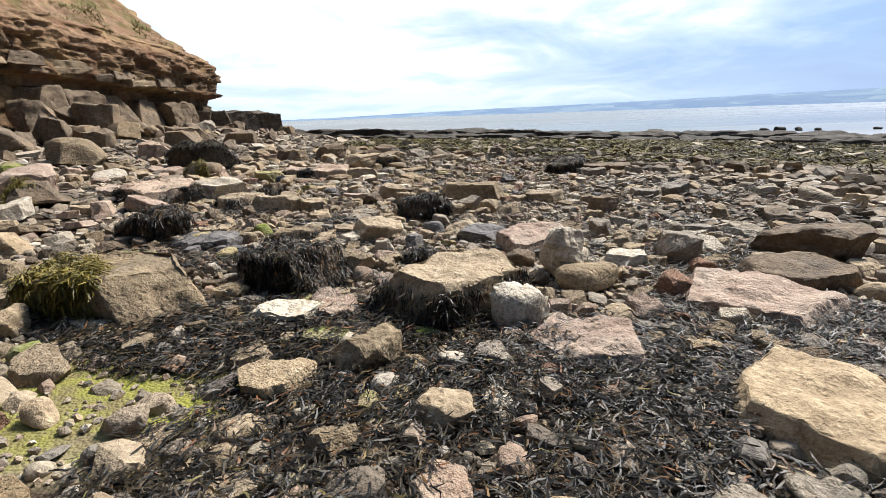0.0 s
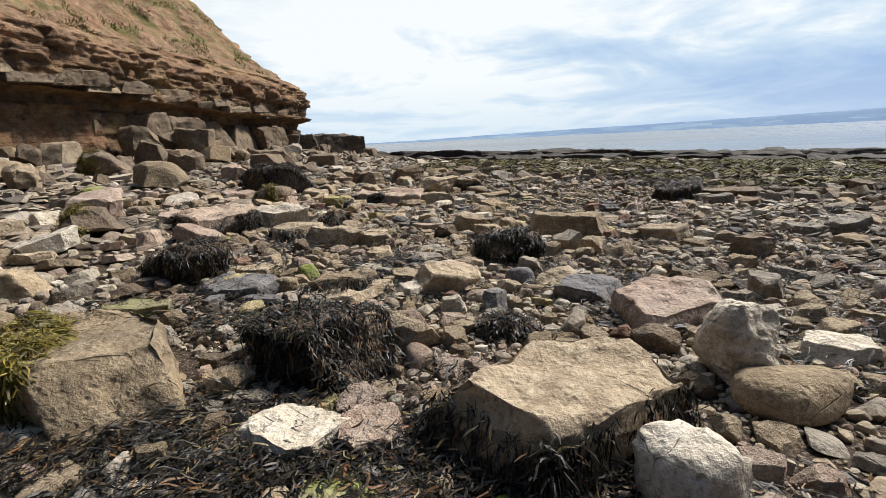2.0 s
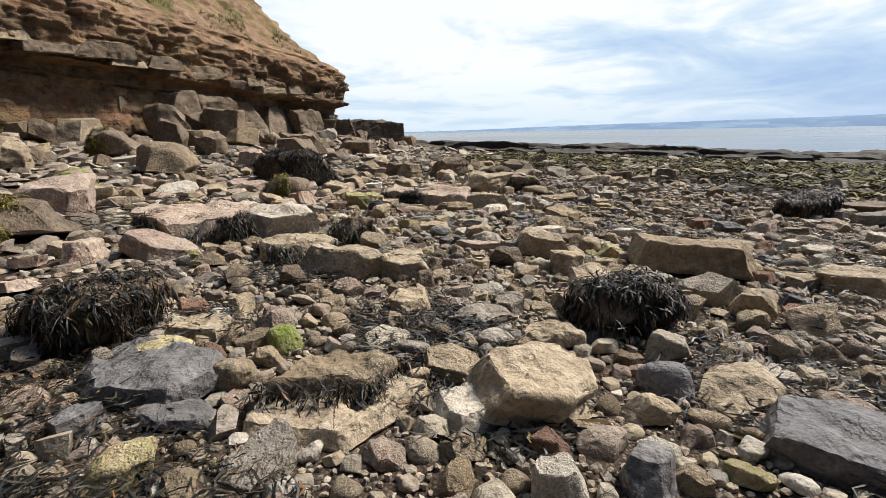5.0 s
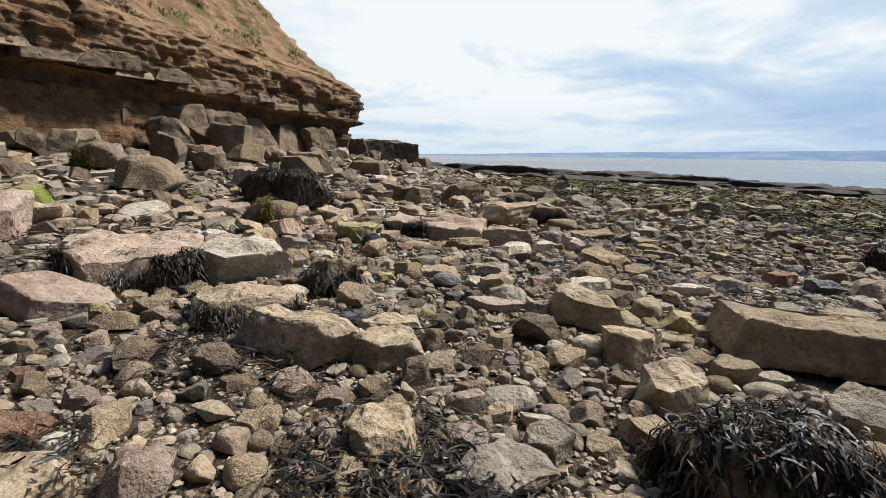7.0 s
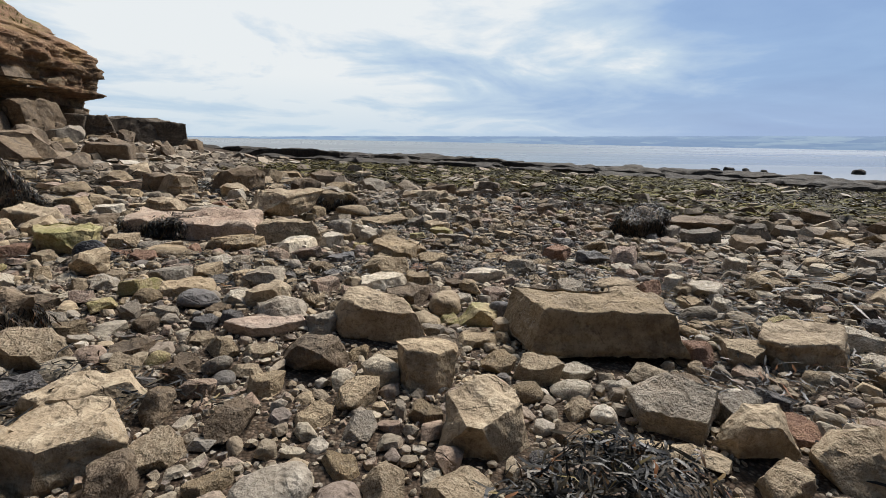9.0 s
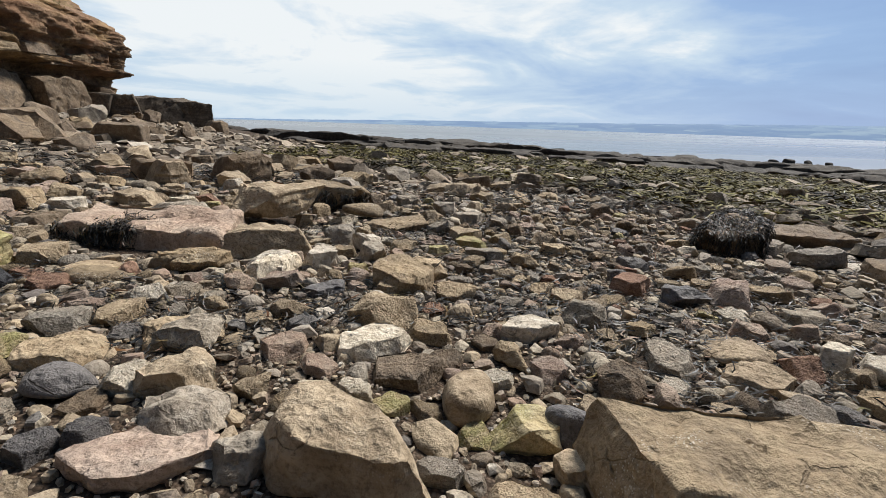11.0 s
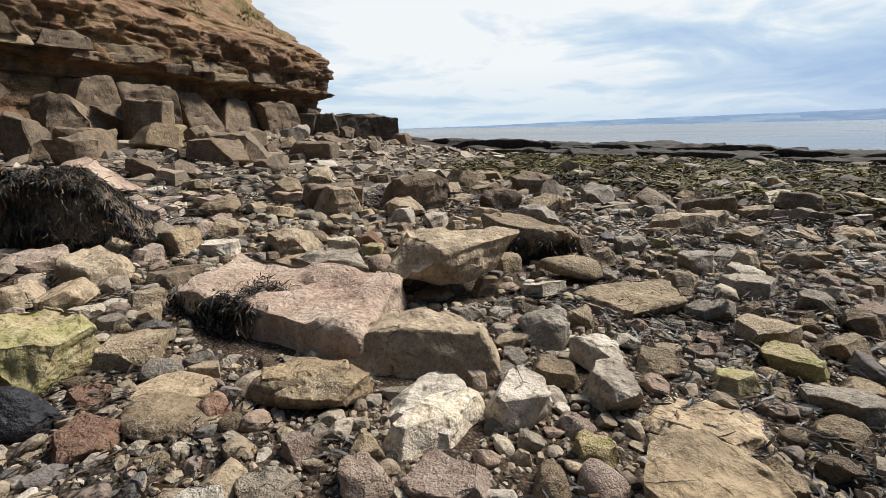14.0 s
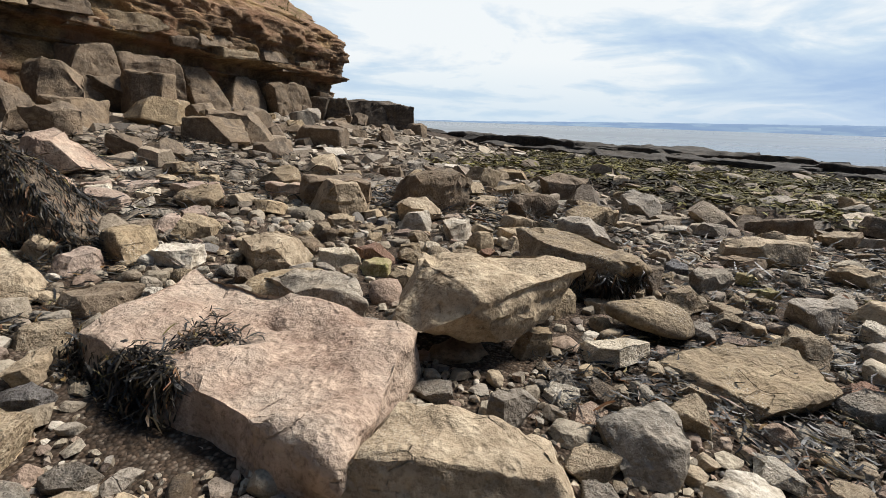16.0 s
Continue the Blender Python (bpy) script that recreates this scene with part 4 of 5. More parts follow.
boulder(-1.53, 6.06, 0.14, 0.10, 0.09, 21, TAN, "cobble", "-", 0, "tan egg-shaped cobble among beach stones")
boulder(-2.30, 8.00, 0.55, 0.46, 0.18, -30, TAN, "slab", "-", 0, "pale broken sandstone slab among beach stones")
boulder(-0.45, 9.86, 0.28, 0.41, 0.17, -12, TAN, "cobble", "-", 0, "upright tan cobble among beach stones")
boulder(-0.21, 9.58, 0.38, 0.27, 0.15, 21, YELLOW, "block", "-", 0, "yellowish blocky stone among beach stones")
boulder(-0.01, 9.62, 0.30, 0.22, 0.18, -13, SLATE, "cobble", "-", 0, "purple-grey rounded stone among beach stones")
boulder(-0.03, 9.33, 0.27, 0.19, 0.13, 11, TAN, "block", "-", 0, "square tan stone among beach stones")
boulder(-1.80, 9.41, 0.57, 0.41, 0.07, 20, PINK, "slab", "-", 0, "pink-brown pitted slab among beach stones")
boulder(-1.40, 9.39, 0.31, 0.22, 0.14, 20, GREY, "boulder", "-", 0, "grey rounded boulder among beach stones")
boulder(-1.74, 9.62, 0.41, 0.30, 0.13, -5, GREY, "boulder", "-", 0, "barnacled grey-brown boulder among beach stones")
boulder(-1.88, 9.92, 0.37, 0.27, 0.16, -4, TAN, "boulder", "-", 0, "rounded tan stone with green tinge")
boulder(-2.59, 10.15, 0.46, 0.33, 0.10, 5, TAN, "block", "-", 0, "flat-topped tan stone among beach stones")
boulder(-2.41, 9.86, 0.32, 0.23, 0.12, 15, SLATE, "cobble", "-", 0, "dark grey smooth boulder")
boulder(-2.06, 10.38, 0.50, 0.36, 0.11, -12, TAN, "boulder", "-", 0, "low tan boulder among beach stones")
boulder(-0.98, 10.37, 0.47, 0.34, 0.10, 14, WHITE, "block", "-", 0, "pale grey-tan stone among beach stones")
boulder(0.04, 10.67, 0.41, 0.30, 0.11, 17, WHITE, "block", "-", 0, "pale chunky stone among beach stones")
boulder(1.42, 10.44, 0.57, 0.41, 0.07, 18, TAN, "cobble", "-", 0, "tan oblong cobble among beach stones")
boulder(-0.80, 11.62, 0.66, 0.56, 0.17, 60, OCHRE, "slab", "-", 0, "tan triangular slab with rough skin", lean=(7, 0))
boulder(-1.43, 11.26, 0.36, 0.26, 0.08, 34, SLATE, "block", "-", 0, "blue-grey angular stone among beach stones")
boulder(-1.94, 11.76, 0.60, 0.27, 0.13, 62, WHITE, "block", "-", 0, "long tan flat stone")
boulder(-4.40, 11.65, 0.85, 0.55, 0.26, -20, YELLOW, "block", "-", 0, "yellowish wedge-shaped boulder among beach stones")
boulder(-3.86, 11.18, 0.38, 0.27, 0.24, 23, BLACK, "cobble", "-", 0, "glossy black rounded boulder")
boulder(-3.60, 10.65, 0.35, 0.28, 0.22, 34, TAN, "boulder", "-", 0, "round tan sandstone boulder")
boulder(-2.05, 10.33, 0.48, 0.35, 0.16, 7, GREY, "boulder", "-", 0, "grey-tan chunky boulder among beach stones")
boulder(-0.97, 11.05, 0.20, 0.15, 0.12, 33, WHITE, "cobble", "-", 0, "pale grey angular cobble")
boulder(-0.39, 10.92, 0.22, 0.16, 0.12, 15, TAN, "cobble", "-", 0, "tan rounded stone among beach stones")
boulder(-2.75, 11.92, 0.50, 0.36, 0.16, 10, OCHRE, "boulder", "-", 0, "ochre sandstone boulder among beach stones")
boulder(-6.78, 13.64, 2.00, 1.10, 0.83, 22, BROWN, "boulder", "black", 0, "big boulder buried under thick dark wrack")
boulder(-2.68, 11.89, 0.62, 0.45, 0.14, 5, OCHRE, "boulder", "-", 0, "olive-tan rounded boulder among beach stones")
boulder(-2.03, 11.86, 0.46, 0.52, 0.11, 1, WHITE, "slab", "-", 0, "pale flat sandstone slab")
boulder(-1.61, 12.04, 0.36, 0.38, 0.17, 4, WHITE, "block", "-", 0, "pale grey wedge stone")
boulder(-1.13, 12.33, 0.35, 0.39, 0.17, 28, GREY, "block", "-", 0, "light grey angular boulder")
boulder(-0.71, 12.24, 0.68, 0.49, 0.07, 41, TAN, "boulder", "-", 0, "low tan boulder among beach stones")
boulder(-3.40, 11.64, 0.43, 0.31, 0.07, 6, TAN, "cobble", "-", 0, "long tan cobble among beach stones")
boulder(-3.22, 11.45, 0.53, 0.38, 0.08, -0, OCHRE, "cobble", "-", 0, "brown-tan smooth boulder among beach stones")
boulder(-3.06, 11.54, 0.19, 0.14, 0.12, 41, RED, "cobble", "-", 0, "reddish rounded cobble among beach stones")
boulder(-2.24, 12.40, 1.02, 0.45, 0.24, 12, TAN, "beam", "-", 0.03, "rough tan sandstone block", lean=(4, 1))
boulder(-0.45, 12.69, 0.32, 0.23, 0.11, 17, YELLOW, "slab", "-", 0, "yellowish flat stone among beach stones")
boulder(-5.45, 13.35, 0.27, 0.41, 0.17, 15, PINK, "block", "-", 0, "pinkish tan block among beach stones")
boulder(-4.79, 12.99, 0.50, 0.36, 0.12, 30, BROWN, "slab", "-", 0, "reddish brown slab among beach stones")
boulder(-4.42, 14.33, 0.69, 0.50, 0.23, 41, TAN, "block", "-", 0, "tan angular slab among beach stones")
boulder(-4.01, 13.85, 0.63, 0.45, 0.12, 22, OCHRE, "cobble", "-", 0, "brown rounded oblong stone")
boulder(-3.46, 12.80, 2.05, 1.00, 0.24, -10, PINK, "beam", "left", 0, "huge pinkish sandstone slab with wrack on one end", lean=(3, 1))
boulder(-4.18, 17.43, 1.30, 0.79, 0.60, 20, BROWN, "block", "-", 0, "dark cube-shaped sandstone boulder")
boulder(-2.05, 15.10, 1.35, 0.75, 0.38, -30, OCHRE, "block", "skirt", 0, "brown angular slab among beach stones")
boulder(-5.11, 16.38, 0.88, 0.70, 0.42, 19, TAN, "block", "-", 0, "tan flat-topped boulder among beach stones")
boulder(-2.72, 17.70, 0.79, 0.47, 0.41, 38, BROWN, "boulder", "-", 0, "brown rounded rock among beach stones")
boulder(-1.96, 17.31, 1.03, 0.42, 0.36, 50, OCHRE, "boulder", "-", 0, "tan rounded boulder with wrack")
boulder(-1.43, 14.27, 0.58, 0.42, 0.15, 11, OCHRE, "cobble", "-", 0.08, "smooth brown overhanging boulder")
boulder(-0.69, 14.66, 0.15, 0.22, 0.09, 36, TAN, "block", "-", 0, "upright tan post-shaped stone")
boulder(-0.93, 13.86, 1.00, 0.72, 0.11, 44, OCHRE, "block", "-", 0, "rough brown pitted boulder")
boulder(-1.54, 12.92, 0.34, 0.41, 0.19, 29, GREY, "boulder", "-", 0, "pale grey faceted boulder")
boulder(-2.12, 12.92, 0.27, 0.19, 0.17, 37, GREY, "boulder", "-", 0, "light grey stone among beach stones")
boulder(-3.72, 13.75, 1.20, 0.50, 0.22, -12, GREY, "boulder", "-", 0, "long grey-tan slab among beach stones")
boulder(-5.11, 13.86, 0.44, 0.32, 0.14, 30, WHITE, "slab", "-", 0, "white flat stone among beach stones")
boulder(-4.31, 12.32, 0.16, 0.24, 0.10, 10, TAN, "block", "-", 0, "tan blocky stone among beach stones")
boulder(-9.66, 16.06, 1.14, 1.68, 0.63, 69, PINK, "boulder", "-", 0, "pale boulder with green wrack")
boulder(-3.05, 15.92, 0.30, 0.39, 0.19, 24, TAN, "slab", "-", 0, "tan chip of sandstone")
boulder(-2.42, 13.70, 1.18, 0.95, 0.36, 24, TAN, "boulder", "-", 0.16, "big overhanging tan sandstone boulder", lean=(6, -2))
boulder(-3.83, 6.04, 0.87, 0.82, 0.35, 42, BROWN, "boulder", "black", 0, "low boulder smothered in shiny black wrack")
boulder(-2.13, 13.68, 0.26, 0.19, 0.16, 42, OCHRE, "block", "-", 0, "ochre stone propping up a boulder")
boulder(-2.55, 13.45, 0.38, 0.27, 0.07, 46, BROWN, "boulder", "-", 0, "dark stone wedged under a boulder")
boulder(-3.94, 16.20, 0.42, 0.30, 0.23, 36, WHITE, "block", "-", 0, "small pale block under dark boulder")
boulder(-3.56, 5.02, 0.59, 0.42, 0.12, 17, GREEN, "slab", "-", 0, "pale greenish flat slab")
boulder(1.89, 8.74, 0.69, 0.50, 0.20, 27, TAN, "block", "-", 0, "tan blocky stone among beach stones")
boulder(-0.85, 6.16, 0.45, 0.62, 0.23, 16, TAN, "block", "-", 0, "tan broken block among beach stones")
boulder(-1.84, 5.73, 0.90, 0.65, 0.07, 7, TAN, "slab", "-", 0, "layered tan sandstone slab")
boulder(2.13, 6.27, 0.37, 0.39, 0.21, 11, GREY, "block", "-", 0, "grey angular block among beach stones")
boulder(2.72, 7.92, 0.61, 0.44, 0.26, 1, BROWN, "slab", "-", 0, "brown flat slab among beach stones")
boulder(-6.85, 7.85, 0.80, 1.20, 0.46, 26, BROWN, "boulder", "olive", 0, "boulder under olive-brown wrack")
boulder(-0.26, 5.05, 0.41, 0.28, 0.13, 37, BROWN, "boulder", "black", 0, "small boulder draped in black wrack")
boulder(-0.39, 5.58, 0.28, 0.34, 0.17, 37, SLATE, "block", "-", 0, "grey wedge-shaped stone among beach stones")
boulder(1.51, 11.37, 0.42, 0.30, 0.16, 9, SLATE, "boulder", "-", 0, "blue-grey boulder among wrack")
boulder(3.68, 13.49, 1.01, 0.73, 0.13, 8, GREY, "slab", "-", 0, "light grey slab among beach stones")
boulder(4.89, 14.11, 1.64, 1.18, 0.16, 2, BROWN, "slab", "-", 0, "long brown slab among beach stones")
boulder(-5.41, 16.81, 1.16, 0.84, 0.39, 16, BROWN, "slab", "-", 0, "brown slab below the cliff")
boulder(1.87, 10.26, 0.27, 0.20, 0.13, -9, WHITE, "slab", "-", 0, "whitish slab among wrack")
boulder(1.26, 10.08, 0.43, 0.31, 0.07, 13, TAN, "slab", "-", 0, "tan flat slab among beach stones")
boulder(-0.22, 15.03, 0.44, 0.34, 0.21, 41, GREY, "block", "-", 0, "grey leaning block among beach stones")
boulder(0.26, 15.23, 0.33, 0.30, 0.18, 17, TAN, "block", "-", 0, "tan square stone among beach stones")
boulder(0.15, 14.44, 0.60, 0.43, 0.15, 35, GREY, "slab", "-", 0, "light grey broken slab")
boulder(-1.20, 12.65, 0.34, 0.38, 0.18, 33, WHITE, "boulder", "-", 0, "pale long boulder among wrack")
boulder(-2.82, 11.84, 0.42, 0.30, 0.14, 29, OCHRE, "cobble", "-", 0, "smooth brown flat boulder")
boulder(-3.40, 11.86, 0.21, 0.15, 0.08, 29, TAN, "slab", "-", 0, "tan flat stone among beach stones")
boulder(-18.26, 21.68, 1.62, 2.35, 1.72, 92, BROWN, "boulder", "-", 0, "dark pyramid-shaped fallen block")
boulder(-20.96, 21.56, 1.69, 2.52, 1.85, 80, TAN, "boulder", "-", 0, "tan fallen boulder among beach stones")
boulder(-14.36, 15.69, 1.82, 1.22, 0.77, 74, BROWN, "boulder", "olive", 0, "low boulder with olive wrack")
boulder(-14.72, 18.19, 1.05, 1.56, 1.15, 60, BROWN, "boulder", "-", 0, "dark angular fallen block")
boulder(-13.25, 18.23, 1.06, 1.29, 0.74, 65, BROWN, "boulder", "-", 0, "dark rounded fallen rock")
boulder(-17.10, 23.78, 1.67, 2.45, 1.44, 90, BROWN, "slab", "-", 0, "dark tilted fallen slab")
boulder(-11.40, 21.03, 1.81, 1.76, 0.71, 69, BROWN, "slab", "-", 0, "dark tilted slab by the cliff")
boulder(-13.18, 11.80, 0.75, 1.04, 0.71, 44, TAN, "boulder", "-", 0, "tan boulder by the cliff")
boulder(-6.15, 11.97, 0.83, 0.92, 0.39, 53, BROWN, "cobble", "olive", 0, "small boulder with olive wrack")
boulder(-19.39, 18.23, 2.25, 1.77, 0.77, 92, TAN, "slab", "-", 0, "low tan slab at the cliff foot")
boulder(-16.41, 19.39, 0.49, 0.74, 0.54, 81, BROWN, "boulder", "-", 0, "dark fallen block at the cliff foot")
boulder(-15.35, 20.11, 1.61, 2.04, 0.74, 55, BROWN, "slab", "-", 0, "weedy brown slab at the cliff foot")
boulder(-18.84, 24.24, 2.52, 2.48, 1.37, 91, BROWN, "boulder", "-", 0, "dark tilted block at the cliff foot")
boulder(-11.75, 22.15, 2.04, 2.32, 0.88, 51, BROWN, "slab", "-", 0, "tilted brown slab at the cliff foot")
boulder(-17.29, 24.53, 2.24, 0.98, 0.67, 92, OCHRE, "slab", "-", 0, "ochre slab leaning on fallen rocks")
boulder(-10.40, 24.13, 1.88, 2.00, 0.61, 59, BROWN, "slab", "-", 0, "low brown slab near the shelf")

# ---- loose stones ----


def scatter(count, lo, hi, region, seed, taken, gap=0.8, weight=None):
    """Places for stones with radii from lo to hi that keep off one another and off what is taken."""
    r = np.random.default_rng(seed)
    cell = {}
    size = 0.5

    def put(x, y, q):
        cell.setdefault((int(x // size), int(y // size)), []).append((x, y, q))

    for x, y, q in taken:
        span = int(q / size) + 1
        for a in range(-span, span + 1):
            for b in range(-span, span + 1):
                cell.setdefault((int(x // size) + a, int(y // size) + b), []).append((x, y, q))
    out = []
    tries = count * 9
    xs, ys = r.uniform(region[0], region[1], tries), r.uniform(region[2], region[3], tries)
    qs = lo * (hi / lo) ** (r.random(tries) ** 1.6)
    ok = np.ones(tries, bool) if weight is None else r.random(tries) < weight(xs, ys)
    for x, y, q in zip(xs[ok], ys[ok], qs[ok]):
        a, b = int(x // size), int(y // size)
        clear = True
        for i in (a - 1, a, a + 1):
            for j in (b - 1, b, b + 1):
                for u, v, w in cell.get((i, j), ()):
                    if (u - x) ** 2 + (v - y) ** 2 < ((w + q) * gap) ** 2:
                        clear = False
                        break
                if not clear:
                    break
            if not clear:
                break
        if clear:
            put(x, y, q)
            out.append((x, y, q))
            if len(out) >= count:
                break
    return out


def weedy(x, y):
    """How far wrack and silt take the place of stones."""
    a = np.exp(-(((x - 0.9) / 2.6) ** 2 + ((y - 1.9) / 1.5) ** 2) * 1.2)
    b = np.exp(-(((x + 2.0) / 1.0) ** 2 + ((y - 2.4) / 0.9) ** 2) * 1.2)
    c = np.exp(-(((x - 3.5) / 2.0) ** 2 + ((y - 11) / 3.0) ** 2))
    return np.maximum(np.maximum(a, np.minimum(1.15, 1.5 * b)), 0.6 * c)


def stone_stuff(name, places, kinds, sub, label, flat=(0.35, 0.75), mat=None, sink=0.25):
    """Many stones in one skin: 40 forms, each set down at its own places with its own size, turn and tilt."""
    r = np.random.default_rng(len(places))
    arr = np.array(places)
    pick = r.integers(0, 40, len(arr))
    chunks = []
    for form in range(40):
        kind = kinds[form % len(kinds)]
        if kind == "cobble":
            base, faces = stone_points(1, r.uniform(0.6, 0.9), 1, kind, 900 + form, sub)
        else:
            base, faces = broken_stone(1, r.uniform(0.55, 0.95), 1 if kind != "slab" else 0.6, kind, 900 + form, worn=sub > 1)
        at = arr[pick == form]
        n_ = len(at)
        if not n_:
            continue
        s = np.stack([at[:, 2] * 2, at[:, 2] * 2, at[:, 2] * 2 * r.uniform(*flat, n_)], 1)
        p = base[None] * s[:, None, :]
        tx, ty, tz = r.normal(0, 0.2, n_), r.normal(0, 0.2, n_), r.uniform(0, 6.28, n_)
        c, sn = np.cos(tx)[:, None], np.sin(tx)[:, None]
        p = np.stack([p[..., 0], p[..., 1] * c - p[..., 2] * sn, p[..., 1] * sn + p[..., 2] * c], -1)
        c, sn = np.cos(ty)[:, None], np.sin(ty)[:, None]
        p = np.stack([p[..., 0] * c + p[..., 2] * sn, p[..., 1], p[..., 2] * c - p[..., 0] * sn], -1)
        c, sn = np.cos(tz)[:, None], np.sin(tz)[:, None]
        p = np.stack([p[..., 0] * c - p[..., 1] * sn, p[..., 0] * sn + p[..., 1] * c, p[..., 2]], -1)
        p[..., 0] += at[:, 0:1]
        p[..., 1] += at[:, 1:2]
        p[..., 2] += (height(at[:, 0], at[:, 1]) + s[:, 2] * (0.5 - sink))[:, None]
        chunks.append((p.reshape(-1, 3), (faces[None] + (np.arange(n_) * len(base))[:, None, None]).reshape(-1, 3)))
    v, f = joined(chunks)
    ob = new(name, mesh_of(name, v, f, mat or STONES))
    return tagged(ob, label, "stones", kind="stuff")


def clear_of(x, y):
    """0 on the bare sand, 1 elsewhere."""
    return np.clip((np.hypot((x - 13) * 0.25, (y - 14) * 0.6) - 0.75) * 4, 0, 1)


# the larger loose stones near the line of the walk, one by one
PALETTE = [(TAN, 7), (GREY, 4), (WHITE, 2), (OCHRE, 4), (PINK, 3), (BROWN, 3), (SLATE, 1), (YELLOW, 1), (RED, 1)]
KINDS = [m for m, c in PALETTE for _ in range(c)]
NAMES = {TAN: "tan", GREY: "grey", WHITE: "whitish", OCHRE: "ochre", PINK: "pinkish", BROWN: "brown", SLATE: "dark slate", YELLOW: "yellowish", RED: "reddish", GREEN: "green-stained"}
taken = list(TAKEN)
r3 = random.Random(9)
for name, shapes, count, lo, hi, word in (("stone", ("block", "boulder", "boulder"), 380, 0.10, 0.23, "angular beach stone among pebbles"),
                                          ("flat_stone", ("slab",), 380, 0.10, 0.25, "flat broken stone lying among pebbles"),
                                          ("cobble", ("cobble",), 170, 0.06, 0.13, "smooth rounded cobble among pebbles")):
    found = scatter(count, lo, hi, (-4.8, 3.4, 1.2, 16), 3 + count + len(name), taken, 0.82, lambda x, y: 1 - 0.9 * weedy(x, y))
    taken = taken + found
    forms = {}
    for x, y, q in found:
        mat, shape, form = r3.choice(KINDS), r3.choice(shapes), r3.randrange(4)
        key = (mat.name, shape, form)
        if key not in forms:
            deep, tall = r3.uniform(0.6, 0.95), r3.uniform(0.22, 0.36) if shape == "slab" else r3.uniform(0.42, 0.65)
            p, f = stone_points(1.0, deep, tall, shape, 2000 + len(forms) * 7, 3) if shape == "cobble" else broken_stone(1.0, deep, tall, shape, 2000 + len(forms) * 7 + len(name), 0.085)
            forms[key] = (mesh_of(name, p, f, mat), p[:, 2].max())
        me, top = forms[key]
        s = 2 * q
        ob = new(name, me)
        ob.matrix_basis = pose(x, y, float(height(x, y)) + top * s * 0.5, r3.gauss(0, 8), r3.gauss(0, 8), r3.uniform(0, 360)) @ Matrix.Scale(s, 4)
        tagged(ob, f"{NAMES[mat]} {word}", name.replace("_", " "), name.replace("_", " ") + "s on the beach")
for name, mats, count, lo, hi, box, seed, word in (("flat_rock", (TAN, PINK, WHITE, TAN, OCHRE), 110, 0.2, 0.44, (-9.5, -2.6, 5, 17), 41, "flat sandstone rock on the upper beach"),
                                                   ("shore_rock", (GREY, BROWN, OCHRE, GREY, TAN), 130, 0.18, 0.42, (1.2, 10, 5, 19), 42, "weathered rock on the lower beach"),
                                                   ("shore_rock", (GREY, BROWN, OCHRE, TAN), 60, 0.25, 0.55, (-7, 3, 16, 23), 43, "weathered rock far down the beach")):
    found = scatter(count, lo, hi, box, seed, taken, 0.8, lambda x, y: 1 - 0.5 * weedy(x, y))
    taken = taken + found
    for j, (x, y, q) in enumerate(found):
        shape, mat = r3.choice(("slab", "block", "slab", "boulder")), r3.choice(mats)
        p, f = broken_stone(2 * q, 2 * q * r3.uniform(0.55, 0.9), 2 * q * (r3.uniform(0.2, 0.3) if shape == "slab" else r3.uniform(0.35, 0.5)), shape, 3000 + seed * 200 + j, 0.14 * q)
        ob = new(name, mesh_of(name, p, f, mat))
        ob.matrix_basis = pose(x, y, float(height(x, y)) + p[:, 2].max() * 0.7, r3.gauss(0, 9), r3.gauss(0, 9), r3.uniform(0, 360))
        tagged(ob, f"{NAMES[mat]} {word}", "rock", word.split(" ", 1)[0] + " rocks of the beach")
near = scatter(6000, 0.05, 0.18, (-5.8, 4.8, 0.6, 18), 5, taken, 0.78, lambda x, y: (1 - 0.85 * weedy(x, y)) * (1 - platform(x, y)))
stone_stuff("stones", near, ("cobble", "boulder", "boulder", "slab", "slab", "block", "boulder", "slab"), 2, "tan, grey and pink beach stones lying close together", (0.3, 0.7))
taken = taken + near
wide = scatter(3400, 0.10, 0.34, (-9, 9, -3, 19), 6, taken, 0.70, lambda x, y: clear_of(x, y) * (1 - 0.85 * platform(x, y)) * np.where((x > -5.5) & (x < 4.5) & (y < 18), 0.3, 1.0))
stone_stuff("stones", wide, ("boulder", "block", "slab", "slab"), 2, "weathered stones spread over the wider beach", (0.25, 0.5), SHINGLE)
taken = taken + wide
distant = scatter(5200, 0.13, 0.46, (-17.5, 26, 5, 36), 16, taken, 0.66, lambda x, y: clear_of(x, y) * (1 - 0.9 * platform(x, y)) * np.where((np.abs(x) < 8.5) & (y < 18.5), 0.15, 1.0))
stone_stuff("stones", distant, ("boulder", "block", "slab", "slab"), 1, "flat weathered stones stretching away over the shore", (0.22, 0.45), SHINGLE)
pebbles = scatter(21000, 0.016, 0.045, (-4.2, 3.4, 0.9, 13.5), 7, [t for t in taken if t[1] < 15], 0.8, lambda x, y: 1 - 0.8 * weedy(x, y))
stone_stuff("pebbles", pebbles, ("cobble", "boulder", "cobble", "block"), 1, "small rounded pebbles filling gaps between stones", (0.5, 0.8))

